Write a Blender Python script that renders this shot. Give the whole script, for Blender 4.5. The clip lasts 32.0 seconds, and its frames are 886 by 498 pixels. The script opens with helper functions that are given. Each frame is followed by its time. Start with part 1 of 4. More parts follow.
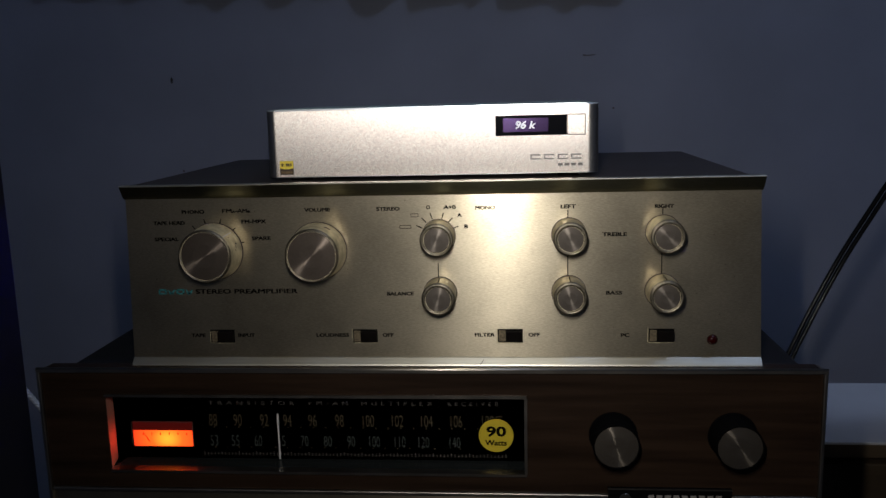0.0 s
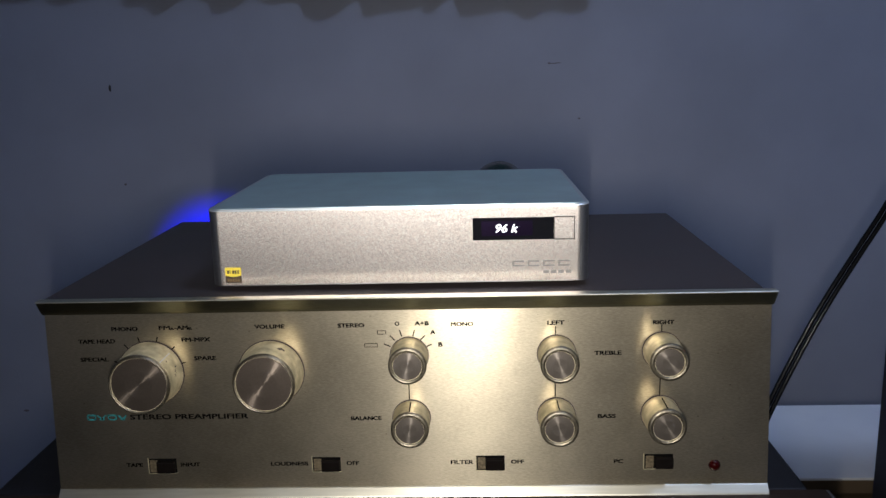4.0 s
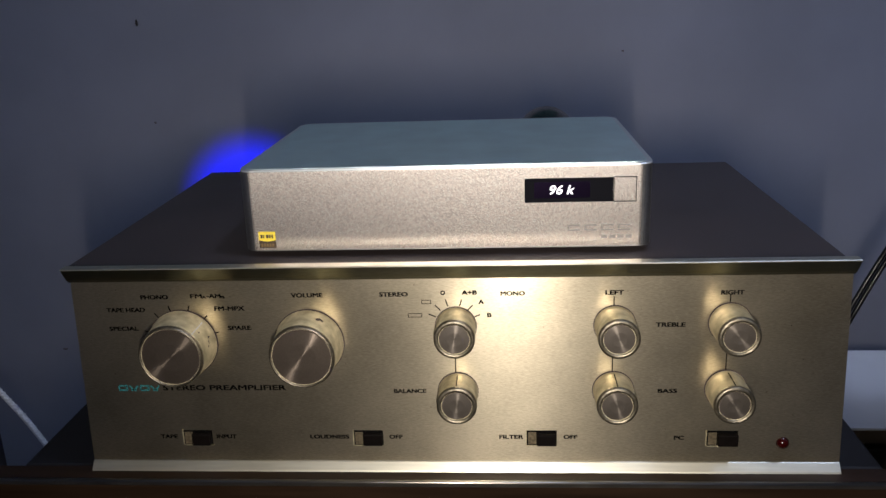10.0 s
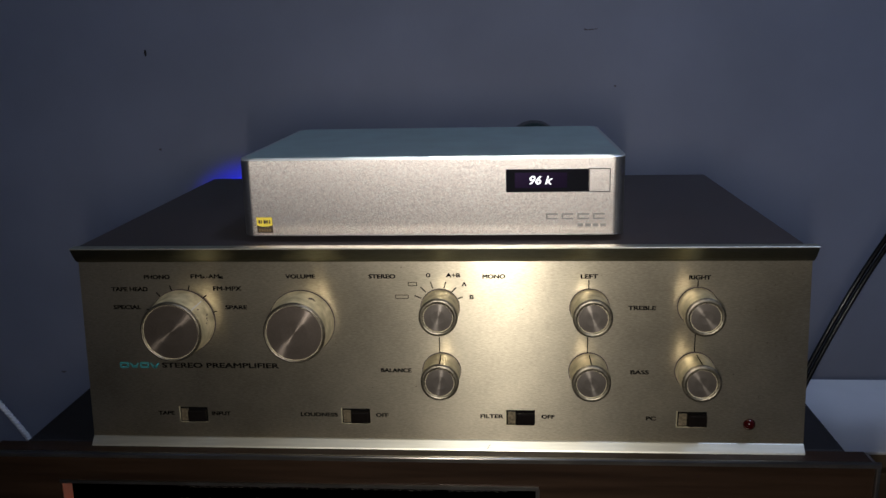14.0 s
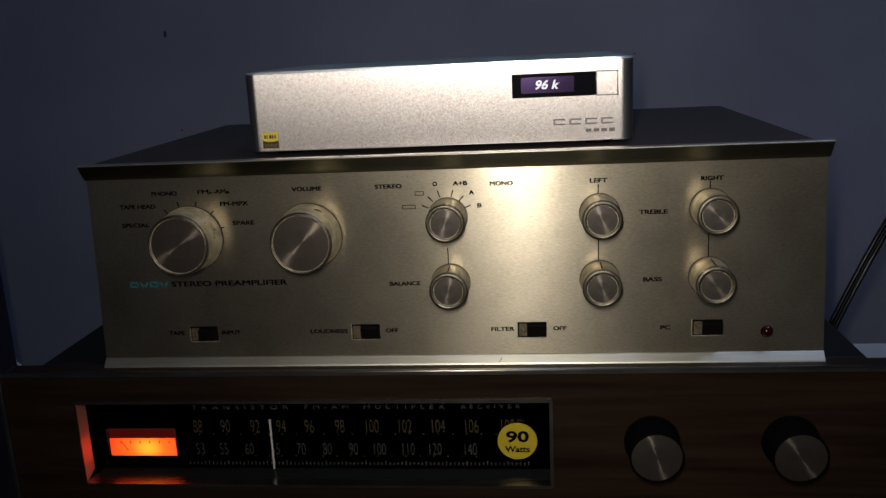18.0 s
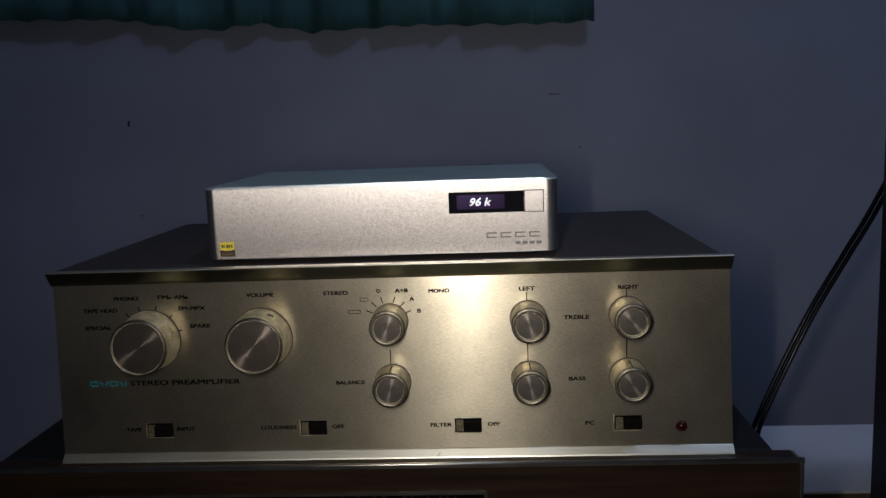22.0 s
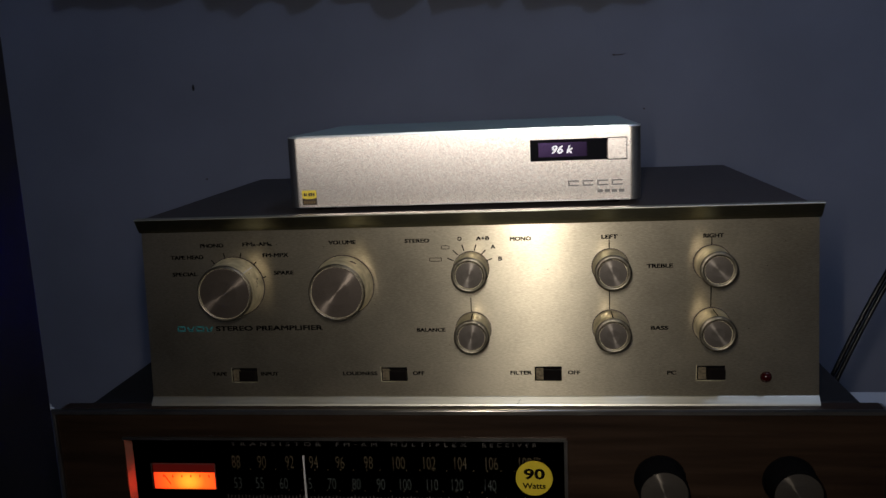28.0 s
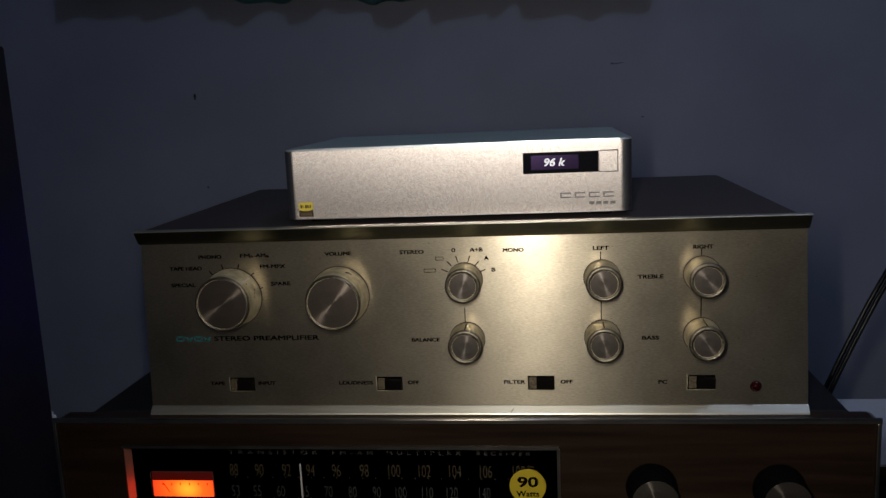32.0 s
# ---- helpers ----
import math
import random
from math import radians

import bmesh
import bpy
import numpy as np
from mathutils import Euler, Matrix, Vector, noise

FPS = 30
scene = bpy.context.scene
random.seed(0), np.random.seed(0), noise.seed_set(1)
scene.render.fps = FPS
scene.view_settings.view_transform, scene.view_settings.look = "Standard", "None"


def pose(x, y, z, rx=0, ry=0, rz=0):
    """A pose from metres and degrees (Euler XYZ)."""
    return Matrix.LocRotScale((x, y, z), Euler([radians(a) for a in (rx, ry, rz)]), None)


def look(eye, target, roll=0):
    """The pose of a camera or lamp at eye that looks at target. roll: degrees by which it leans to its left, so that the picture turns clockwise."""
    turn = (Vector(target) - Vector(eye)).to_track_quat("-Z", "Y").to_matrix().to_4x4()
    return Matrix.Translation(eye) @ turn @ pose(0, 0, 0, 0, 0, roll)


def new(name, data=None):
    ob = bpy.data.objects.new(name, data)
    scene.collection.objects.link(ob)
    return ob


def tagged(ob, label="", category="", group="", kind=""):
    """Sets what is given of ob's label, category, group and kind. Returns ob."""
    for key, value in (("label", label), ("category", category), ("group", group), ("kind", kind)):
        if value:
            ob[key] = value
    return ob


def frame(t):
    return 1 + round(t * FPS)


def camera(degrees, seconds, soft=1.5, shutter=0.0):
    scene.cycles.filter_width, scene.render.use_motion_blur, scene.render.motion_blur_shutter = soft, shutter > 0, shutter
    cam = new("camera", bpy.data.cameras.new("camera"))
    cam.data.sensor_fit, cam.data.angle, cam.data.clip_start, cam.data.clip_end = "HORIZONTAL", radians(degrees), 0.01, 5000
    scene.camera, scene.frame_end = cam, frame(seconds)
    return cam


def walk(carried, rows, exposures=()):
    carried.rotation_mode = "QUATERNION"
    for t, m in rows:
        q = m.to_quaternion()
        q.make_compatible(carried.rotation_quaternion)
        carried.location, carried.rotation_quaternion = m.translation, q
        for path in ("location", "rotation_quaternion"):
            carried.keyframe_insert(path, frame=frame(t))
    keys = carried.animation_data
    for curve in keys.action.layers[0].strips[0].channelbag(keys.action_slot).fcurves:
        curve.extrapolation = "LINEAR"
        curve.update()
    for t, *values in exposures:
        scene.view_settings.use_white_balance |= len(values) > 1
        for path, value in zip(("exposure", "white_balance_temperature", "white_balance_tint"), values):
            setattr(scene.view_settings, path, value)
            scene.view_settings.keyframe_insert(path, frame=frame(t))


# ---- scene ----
cam = camera(55.0, 32.0)
PATH = [
    (0, (0.042, 0.0144, 1.0372), (-0.1287, 1.9735, 0.6853), -1.47),
    (0.5, (0.0312, 0.0178, 1.0569), (-0.1307, 1.985, 0.7346), -1.30),
    (1, (0.0299, 0.052, 1.0854), (-0.1008, 2.0242, 0.7797), -1.74),
    (1.5, (0.025, 0.0706, 1.0992), (-0.0907, 2.0415, 0.7794), -1.86),
    (2, (0.0179, 0.099, 1.0909), (-0.086, 2.0599, 0.7115), -1.41),
    (2.5, (0.0141, 0.0889, 1.0927), (-0.0812, 2.0426, 0.6754), -1.02),
    (3, (0.0171, 0.0874, 1.0866), (-0.0643, 2.0383, 0.6538), -0.69),
    (3.5, (0.0327, 0.0906, 1.0934), (-0.0289, 2.0418, 0.6587), -1.01),
    (4, (0.0311, 0.0801, 1.0963), (-0.0347, 2.0324, 0.6672), -1.41),
    (4.5, (0.0342, 0.0789, 1.1011), (-0.0512, 2.0274, 0.6584), -1.84),
    (6.5, (0.0215, 0.1315, 1.1535), (-0.0713, 1.9903, 0.4213), -2.63),
    (7, (0.0184, 0.1329, 1.1414), (-0.0659, 1.9857, 0.393), -2.10),
    (7.5, (0.0176, 0.1212, 1.1362), (-0.0733, 1.9975, 0.4496), -1.98),
    (8, (0.0173, 0.1117, 1.1293), (-0.0895, 2.0167, 0.5298), -2.04),
    (8.5, (0.0179, 0.1101, 1.1255), (-0.0969, 2.0268, 0.5658), -2.17),
    (9, (0.0189, 0.1093, 1.1206), (-0.1011, 2.0301, 0.5764), -2.42),
    (9.5, (0.0251, 0.1107, 1.113), (-0.0983, 2.0263, 0.5513), -2.31),
    (10, (0.0228, 0.1118, 1.1043), (-0.1187, 2.018, 0.5159), -2.05),
    (10.5, (0.0215, 0.1079, 1.1021), (-0.1315, 2.0077, 0.4961), -1.77),
    (11, (0.0257, 0.1073, 1.0953), (-0.1208, 2.005, 0.4811), -1.65),
    (11.5, (0.0269, 0.1058, 1.0951), (-0.1183, 2.002, 0.4758), -1.81),
    (12, (0.0275, 0.1072, 1.0911), (-0.1218, 2.0003, 0.4636), -1.86),
    (12.5, (0.0282, 0.1015, 1.0895), (-0.1251, 1.9972, 0.4708), -1.70),
    (13, (0.0286, 0.0957, 1.089), (-0.122, 2.0035, 0.5079), -1.85),
    (13.5, (0.0323, 0.0882, 1.0866), (-0.1118, 2.0125, 0.5609), -1.63),
    (14, (0.0306, 0.0821, 1.0846), (-0.1102, 2.0179, 0.6019), -1.19),
    (14.5, (0.0315, 0.0831, 1.0808), (-0.1108, 2.0233, 0.617), -1.15),
    (15, (0.0326, 0.0813, 1.0821), (-0.1122, 2.0242, 0.63), -1.25),
    (15.5, (0.0305, 0.081, 1.0813), (-0.1166, 2.0229, 0.626), -1.24),
    (17.5, (0.0452, 0.0677, 1.0794), (-0.147, 2.0117, 0.6505), -3.19),
    (18, (0.0388, 0.0771, 1.0421), (-0.1669, 2.0097, 0.57), -2.75),
    (18.5, (0.0369, 0.0642, 1.04), (-0.1701, 1.9954, 0.5628), -1.58),
    (19, (0.0381, 0.0504, 1.0487), (-0.156, 1.9989, 0.6416), -1.53),
    (19.5, (0.0448, 0.0541, 1.0494), (-0.1268, 2.0108, 0.6728), -1.58),
    (20, (0.0445, 0.0439, 1.056), (-0.1042, 2.0108, 0.7253), -1.19),
    (20.5, (0.0489, 0.0475, 1.0593), (-0.0757, 2.0176, 0.7384), -1.29),
    (21, (0.0494, 0.0504, 1.0558), (-0.0553, 2.0209, 0.7303), -1.57),
    (21.5, (0.0522, 0.0488, 1.0601), (-0.0522, 2.0199, 0.7379), -1.99),
    (22, (0.0516, 0.0462, 1.0627), (-0.0587, 2.02, 0.7593), -2.09),
    (22.5, (0.0515, 0.0456, 1.0614), (-0.0698, 2.0198, 0.7651), -2.04),
    (23, (0.0417, 0.0447, 1.0564), (-0.1171, 2.013, 0.7395), -2.42),
    (23.5, (0.0418, 0.0357, 1.0529), (-0.1598, 1.994, 0.7002), -2.66),
    (24, (0.0497, 0.0424, 1.0523), (-0.1525, 1.9991, 0.6911), -2.22),
    (24.5, (0.0422, 0.0457, 1.0508), (-0.1516, 2.004, 0.6935), -1.72),
    (26.5, (0.0401, 0.0448, 1.054), (-0.1553, 2.0023, 0.6934), -2.36),
    (27, (0.0392, 0.0458, 1.0524), (-0.1645, 2.0028, 0.6938), -2.51),
    (27.5, (0.0364, 0.0427, 1.0513), (-0.1775, 1.9986, 0.6931), -2.52),
    (28, (0.0362, 0.0432, 1.0524), (-0.1925, 1.996, 0.6857), -2.45),
    (28.5, (0.034, 0.0394, 1.054), (-0.2007, 1.994, 0.7009), -2.27),
    (29, (0.0359, 0.0407, 1.0524), (-0.2022, 1.9942, 0.6958), -2.31),
    (29.5, (0.0361, 0.043, 1.0493), (-0.1886, 1.998, 0.6926), -2.37),
    (30, (0.0389, 0.0446, 1.0496), (-0.1865, 1.9958, 0.6725), -2.60),
    (30.5, (0.0395, 0.0403, 1.0545), (-0.1871, 1.9941, 0.6924), -2.54),
    (31, (0.0404, 0.0401, 1.0525), (-0.1781, 1.9958, 0.6951), -2.50),
    (31.5, (0.0437, 0.0391, 1.056), (-0.1813, 1.9933, 0.6953), -2.66),
    (32, (0.0412, 0.0377, 1.0561), (-0.1935, 1.9922, 0.7028), -2.55),
]
EXPOSURES = [(0.0, -1.1, 6250, 10), (0.5, -0.75, 6250, 10), (1.0, 0.1, 6250, 10), (1.5, 0.45, 6250, 10), (2.0, 0.6, 6250, 10), (3.0, 0.25, 6250, 10), (4.0, 0.15, 6250, 10),
             (7.0, 0.7, 6800, 13), (8.0, 0.7, 6750, 13), (9.0, 0.65, 6700, 13), (10.0, 0.18, 6650, 12), (11.0, 0.0, 6500, 11), (13.0, -0.3, 6350, 10), (15.0, -0.45, 6300, 10),
             (18.0, -1.1, 6400, 11), (19.0, -1.15, 6400, 11), (20.0, -1.3, 6450, 11), (21.0, -0.95, 6350, 11), (22.0, -0.95, 6250, 11), (23.0, -0.95, 6250, 11),
             (24.0, -1.0, 6400, 11), (27.0, -1.1, 6450, 11), (28.0, -1.1, 6450, 11), (32.0, -1.2, 6500, 11)]
walk(cam, [(t, look(eye, target, roll)) for t, eye, target, roll in PATH], EXPOSURES)

# ---- light ----
world = bpy.data.worlds.new("night_room")
scene.world = world
world.use_nodes = True
world.node_tree.nodes["Background"].inputs[0].default_value = (0.30, 0.36, 0.55, 1)
world.node_tree.nodes["Background"].inputs[1].default_value = 0.0


def lamp(name, kind, m, watts, colour, radius):
    data = bpy.data.lights.new(name, kind)
    data.energy, data.color, data.shadow_soft_size = watts, colour, radius
    ob = new(name, data)
    ob.matrix_world = m
    return ob


# the small white torch with which the apparatus is filmed
torch = lamp("torch", "AREA", look((0.029, 0.072, 1.072), (0.040, 0.60, 0.930)), 0.74, (1.0, 0.945, 0.87), 0.003)
torch.data.shape, torch.data.size, torch.data.size_y, torch.data.spread = "RECTANGLE", 0.004, 0.064, radians(102)
# the cool ceiling lamp behind
ceiling_bulb = lamp("ceiling_bulb", "POINT", pose(0.65, 0.22, 2.55), 18.5, (0.50, 0.65, 1.0), 0.09)
# blue indicator light behind the preamplifier, aimed at the wall
blue_led = lamp("blue_led", "SPOT", look((-0.333, 1.170, 0.806), (-0.333, 1.285, 0.810)), 3.0, (0.0, 0.0, 1.0), 0.004)
blue_led.data.spot_size, blue_led.data.spot_blend = radians(92), 0.7

# the red bulb of the receiver's meter, which also shines sideways onto the recess beside it
meter_bulb = lamp("meter_bulb", "AREA", look((-0.1740, 0.4450, 0.8540), (-0.1900, 0.4440, 0.8520)), 0.0024, (1.0, 0.06, 0.02), 0.002)
meter_bulb.data.shape, meter_bulb.data.size, meter_bulb.data.size_y = "RECTANGLE", 0.003, 0.010

# ---- materials ----
def mat(name, colour, rough=0.5, metal=0.0, vary=0.0, scale=40.0, bump=0.0, bump_scale=400.0, stretch=(1, 1, 1),
        emit=None, power=0.0, spec=0.5, coat=0.0):
    m = bpy.data.materials.new(name)
    m.use_nodes = True
    nt = m.node_tree
    b = nt.nodes["Principled BSDF"]
    b.inputs["Base Color"].default_value = (*colour, 1)
    b.inputs["Roughness"].default_value = rough
    b.inputs["Metallic"].default_value = metal
    b.inputs["Specular IOR Level"].default_value = spec
    b.inputs["Coat Weight"].default_value = coat
    if emit:
        b.inputs["Emission Color"].default_value = (*emit, 1)
        b.inputs["Emission Strength"].default_value = power
    if vary or bump:
        geo = nt.nodes.new("ShaderNodeNewGeometry")
        mp = nt.nodes.new("ShaderNodeMapping")
        mp.inputs["Scale"].default_value = stretch
        nt.links.new(geo.outputs["Position"], mp.inputs["Vector"])
    if vary:
        n1 = nt.nodes.new("ShaderNodeTexNoise")
        n1.inputs["Scale"].default_value, n1.inputs["Detail"].default_value = scale, 8
        nt.links.new(mp.outputs[0], n1.inputs["Vector"])
        ramp = nt.nodes.new("ShaderNodeValToRGB")
        e = ramp.color_ramp.elements
        e[0].position, e[1].position = 0.3, 0.7
        e[0].color = (*[c * (1 - vary) for c in colour], 1)
        e[1].color = (*[min(1, c * (1 + vary)) for c in colour], 1)
        nt.links.new(n1.outputs[0], ramp.inputs[0])
        nt.links.new(ramp.outputs[0], b.inputs["Base Color"])
        mr = nt.nodes.new("ShaderNodeMapRange")
        mr.inputs["To Min"].default_value, mr.inputs["To Max"].default_value = max(0.02, rough - 0.08), min(1, rough + 0.08)
        nt.links.new(n1.outputs[0], mr.inputs[0])
        nt.links.new(mr.outputs[0], b.inputs["Roughness"])
    if bump:
        n2 = nt.nodes.new("ShaderNodeTexNoise")
        n2.inputs["Scale"].default_value, n2.inputs["Detail"].default_value = bump_scale, 4
        nt.links.new(mp.outputs[0], n2.inputs["Vector"])
        bp = nt.nodes.new("ShaderNodeBump")
        bp.inputs["Strength"].default_value, bp.inputs["Distance"].default_value = bump, 0.0004
        nt.links.new(n2.outputs[0], bp.inputs["Height"])
        nt.links.new(bp.outputs[0], b.inputs["Normal"])
    return m


def brushed(name, colour, along, across, wide, share, grain=(1, 1, 1), grain_scale=900.0, vary=0.10, relief=0.12, clouds=1.0, detail=5.0, cells=0.0):
    """Brushed metal: a lobe drawn out along the mesh's u direction, over a wide soft one. along, across: the lobe's alphas."""
    m = bpy.data.materials.new(name)
    m.use_nodes = True
    nt = m.node_tree
    a = nt.nodes["Principled BSDF"]
    soft = nt.nodes.new("ShaderNodeBsdfPrincipled")
    for b in (a, soft):
        b.inputs["Base Color"].default_value = (*colour, 1)
        b.inputs["Metallic"].default_value = 1.0
    a.inputs["Roughness"].default_value = (along * across) ** 0.25
    a.inputs["Anisotropic"].default_value = min(1.0, (1 - across / along) / 0.9)
    soft.inputs["Roughness"].default_value = wide
    tan = nt.nodes.new("ShaderNodeTangent")
    tan.direction_type, tan.uv_map = "UV_MAP", "grain"
    nt.links.new(tan.outputs[0], a.inputs["Tangent"])
    geo = nt.nodes.new("ShaderNodeNewGeometry")
    mp = nt.nodes.new("ShaderNodeMapping")
    mp.inputs["Scale"].default_value = grain
    nt.links.new(geo.outputs["Position"], mp.inputs["Vector"])
    fine = nt.nodes.new("ShaderNodeTexNoise")
    fine.inputs["Scale"].default_value, fine.inputs["Detail"].default_value = grain_scale, detail
    nt.links.new(mp.outputs[0], fine.inputs["Vector"])
    if cells:
        nt.nodes.remove(fine)
        fine = nt.nodes.new("ShaderNodeTexVoronoi")
        fine.inputs["Scale"].default_value = cells
        nt.links.new(mp.outputs[0], fine.inputs["Vector"])
        grey = nt.nodes.new("ShaderNodeRGBToBW")
        nt.links.new(fine.outputs["Color"], grey.inputs[0])
        fine = grey
    cloud = nt.nodes.new("ShaderNodeTexNoise")
    cloud.inputs["Scale"].default_value, cloud.inputs["Detail"].default_value = 30, 6
    nt.links.new(geo.outputs["Position"], cloud.inputs["Vector"])
    both = nt.nodes.new("ShaderNodeMath")
    both.operation = "MULTIPLY_ADD"
    both.inputs[1].default_value = clouds
    both.inputs[2].default_value = 0.5 * (1 - clouds)
    nt.links.new(cloud.outputs[0], both.inputs[0])
    total = nt.nodes.new("ShaderNodeMath")
    total.operation = "ADD"
    nt.links.new(fine.outputs[0], total.inputs[0])
    nt.links.new(both.outputs[0], total.inputs[1])
    both = total
    ramp = nt.nodes.new("ShaderNodeMapRange")
    ramp.inputs["From Min"].default_value, ramp.inputs["From Max"].default_value = 0.7, 1.3
    ramp.inputs["To Min"].default_value, ramp.inputs["To Max"].default_value = 1 - vary, 1 + vary
    nt.links.new(both.outputs[0], ramp.inputs[0])
    mul = nt.nodes.new("ShaderNodeVectorMath")
    mul.operation = "SCALE"
    mul.inputs[0].default_value = colour
    nt.links.new(ramp.outputs[0], mul.inputs["Scale"])
    for b in (a, soft):
        nt.links.new(mul.outputs[0], b.inputs["Base Color"])
    bp = nt.nodes.new("ShaderNodeBump")
    bp.inputs["Strength"].default_value, bp.inputs["Distance"].default_value = relief, 0.0002
    nt.links.new(fine.outputs[0], bp.inputs["Height"])
    nt.links.new(bp.outputs[0], soft.inputs["Normal"])
    if relief > 0.3:
        nt.links.new(bp.outputs[0], a.inputs["Normal"])
    mix = nt.nodes.new("ShaderNodeMixShader")
    mix.inputs[0].default_value = share
    nt.links.new(a.outputs[0], mix.inputs[1])
    nt.links.new(soft.outputs[0], mix.inputs[2])
    nt.links.new(mix.outputs[0], nt.nodes["Material Output"].inputs["Surface"])
    return m


M_PANEL = brushed("brushed_champagne_aluminium", (0.46, 0.402, 0.295), 0.175, 0.042, 0.50, 0.25, (0.16, 1, 1), 3400.0, 0.25)
M_LIP = brushed("brushed_edge_aluminium", (0.5333, 0.512, 0.4267), 0.35, 0.10, 0.50, 0.5, (0.06, 1, 1))
# darker copy of the lip metal: the underside's shade is put into its colour
M_LIPUNDER = brushed("shaded_lip_aluminium", (0.22, 0.205, 0.135), 0.15, 0.05, 0.36, 0.08, (0.09, 1, 1), 3000.0, 0.2)
M_CAP = brushed("spun_aluminium", (0.125, 0.102, 0.083), 0.34, 0.022, 0.60, 0.60, (1, 1, 1), 1500.0)
M_CAPSMALL = brushed("dull_spun_aluminium", (0.118, 0.102, 0.086), 0.32, 0.045, 0.62, 0.72, (1, 1, 1), 1500.0)
M_KNOB = mat("brass_toned_metal", (0.50, 0.44, 0.285), 0.54, 0.70, 0.30, 220)
M_TUNECAP = brushed("polished_spun_cap", (0.36, 0.31, 0.25), 0.42, 0.0022, 0.55, 0.22, (1, 1, 1), 1500.0)
M_RING = mat("worn_knob_rim", (0.19, 0.165, 0.120), 0.44, 1.0, 0.35, 900)
M_RIMLINE = mat("bright_knob_line", (0.19, 0.165, 0.12), 0.44, 1.0)
M_INK = mat("black_screen_print", (0.00352, 0.0032, 0.00288), 1.0, spec=0.0)
M_TEAL = mat("teal_screen_print", (0.0096, 0.12, 0.128), 0.6)
M_SLOT = mat("black_slot", (0.00256, 0.0024, 0.0024), 0.8, spec=0.02)
M_BLACKPL = mat("black_plastic", (0.00352, 0.00256, 0.00224), 0.6, 0, 0.2, 300, spec=0.03)
M_SWBACK = mat("worn_switch_metal", (0.17, 0.135, 0.085), 0.5, 0.8, 0.5, 700)
M_CHASSIS = mat("dark_brown_enamel", (0.0384, 0.02848, 0.0264), 0.55, 0, 0.18, 25, 0.25, 1400)
M_REDGLASS = mat("red_jewel", (0.016, 0.0006, 0.0005), 0.16, 0, coat=0.1, spec=0.3)
M_SILVER = brushed("blasted_silver_front", (0.83, 0.725, 0.655), 0.31, 0.075, 0.50, 0.13, (1, 1, 1), 2000.0, 0.46, 0.05, 0.0, 0.0, 4600.0)
# smooth sides; the shade of the turned-away corners is put into the darker colour
M_SILVERSIDE = mat("shaded_silver_side", (0.352, 0.344, 0.336), 0.40, 1.0, 0.12, 900)
# silver top; its teal tint paints in the curtain's reflection
M_SILVERTOP = mat("teal_sheen_silver_top", (0.704, 0.85, 0.85), 0.37, 0.85, 0.06, 60)
M_SILVEREDGE = mat("bright_silver_edge", (0.74, 0.78, 0.80), 0.36, 0.8)
M_DISPLAY = mat("black_display_glass", (0.0064, 0.0064, 0.008), 0.06, spec=0.3)
M_OLED = mat("violet_display_film", (0.040, 0.025, 0.064), 0.16, 1.0)
M_DIGIT = mat("white_display_digit", (0.85, 0.85, 0.85), 0.5, emit=(0.95, 0.93, 1.0), power=1.0)
M_LOGO = mat("grey_print", (0.17, 0.155, 0.14), 0.6)
M_YELLOW = mat("yellow_badge", (0.74, 0.57, 0.06), 0.4, 0, 0.08, 900)
M_GOLDBAR = mat("gold_badge_print", (0.16, 0.10, 0.035), 0.5)
M_BADGEBROWN = mat("brown_badge_print", (0.045, 0.026, 0.012), 0.5)
M_WOOD = mat("dark_walnut", (0.0150, 0.0082, 0.0046), 0.42, 0, 0.38, 210, 0.2, 600, (0.06, 1, 1), spec=0.14)
M_TRIM = mat("satin_chrome_trim", (0.368, 0.336, 0.288), 0.31, 1.0, 0.04, 60)
M_CABINET = mat("black_vinyl_cabinet", (0.006, 0.006, 0.008), 0.6, 0, 0.2, 60, 0.3, 900, spec=0.25)
M_DIAL = mat("black_dial_glass", (0.0096, 0.0112, 0.0112), 0.16)
M_RECESS = mat("bronze_recess_paint", (0.36, 0.20, 0.14), 0.45, 0, 0.1, 300)
M_FM = mat("amber_dial_print", (0.0496, 0.0368, 0.0176), 0.5)
M_AM = mat("grey_green_dial_print", (0.032, 0.0384, 0.0336), 0.5)
M_TITLE = mat("dim_dial_title", (0.0576, 0.0512, 0.0448), 0.5)
M_POINTER = mat("white_pointer", (0.4608, 0.448, 0.4224), 0.4)
M_STICKER = mat("yellow_sticker", (0.42, 0.315, 0.012), 0.5, 0, 0.06, 200)
M_METERDIM = mat("dim_meter_face", (0.05, 0.005, 0.005), 0.3, emit=(1.0, 0.04, 0.02), power=0.07)
M_METERGLOW = mat("lit_meter_face", (0.30, 0.05, 0.015), 0.5, emit=(1.0, 0.1, 0.01), power=1.25)


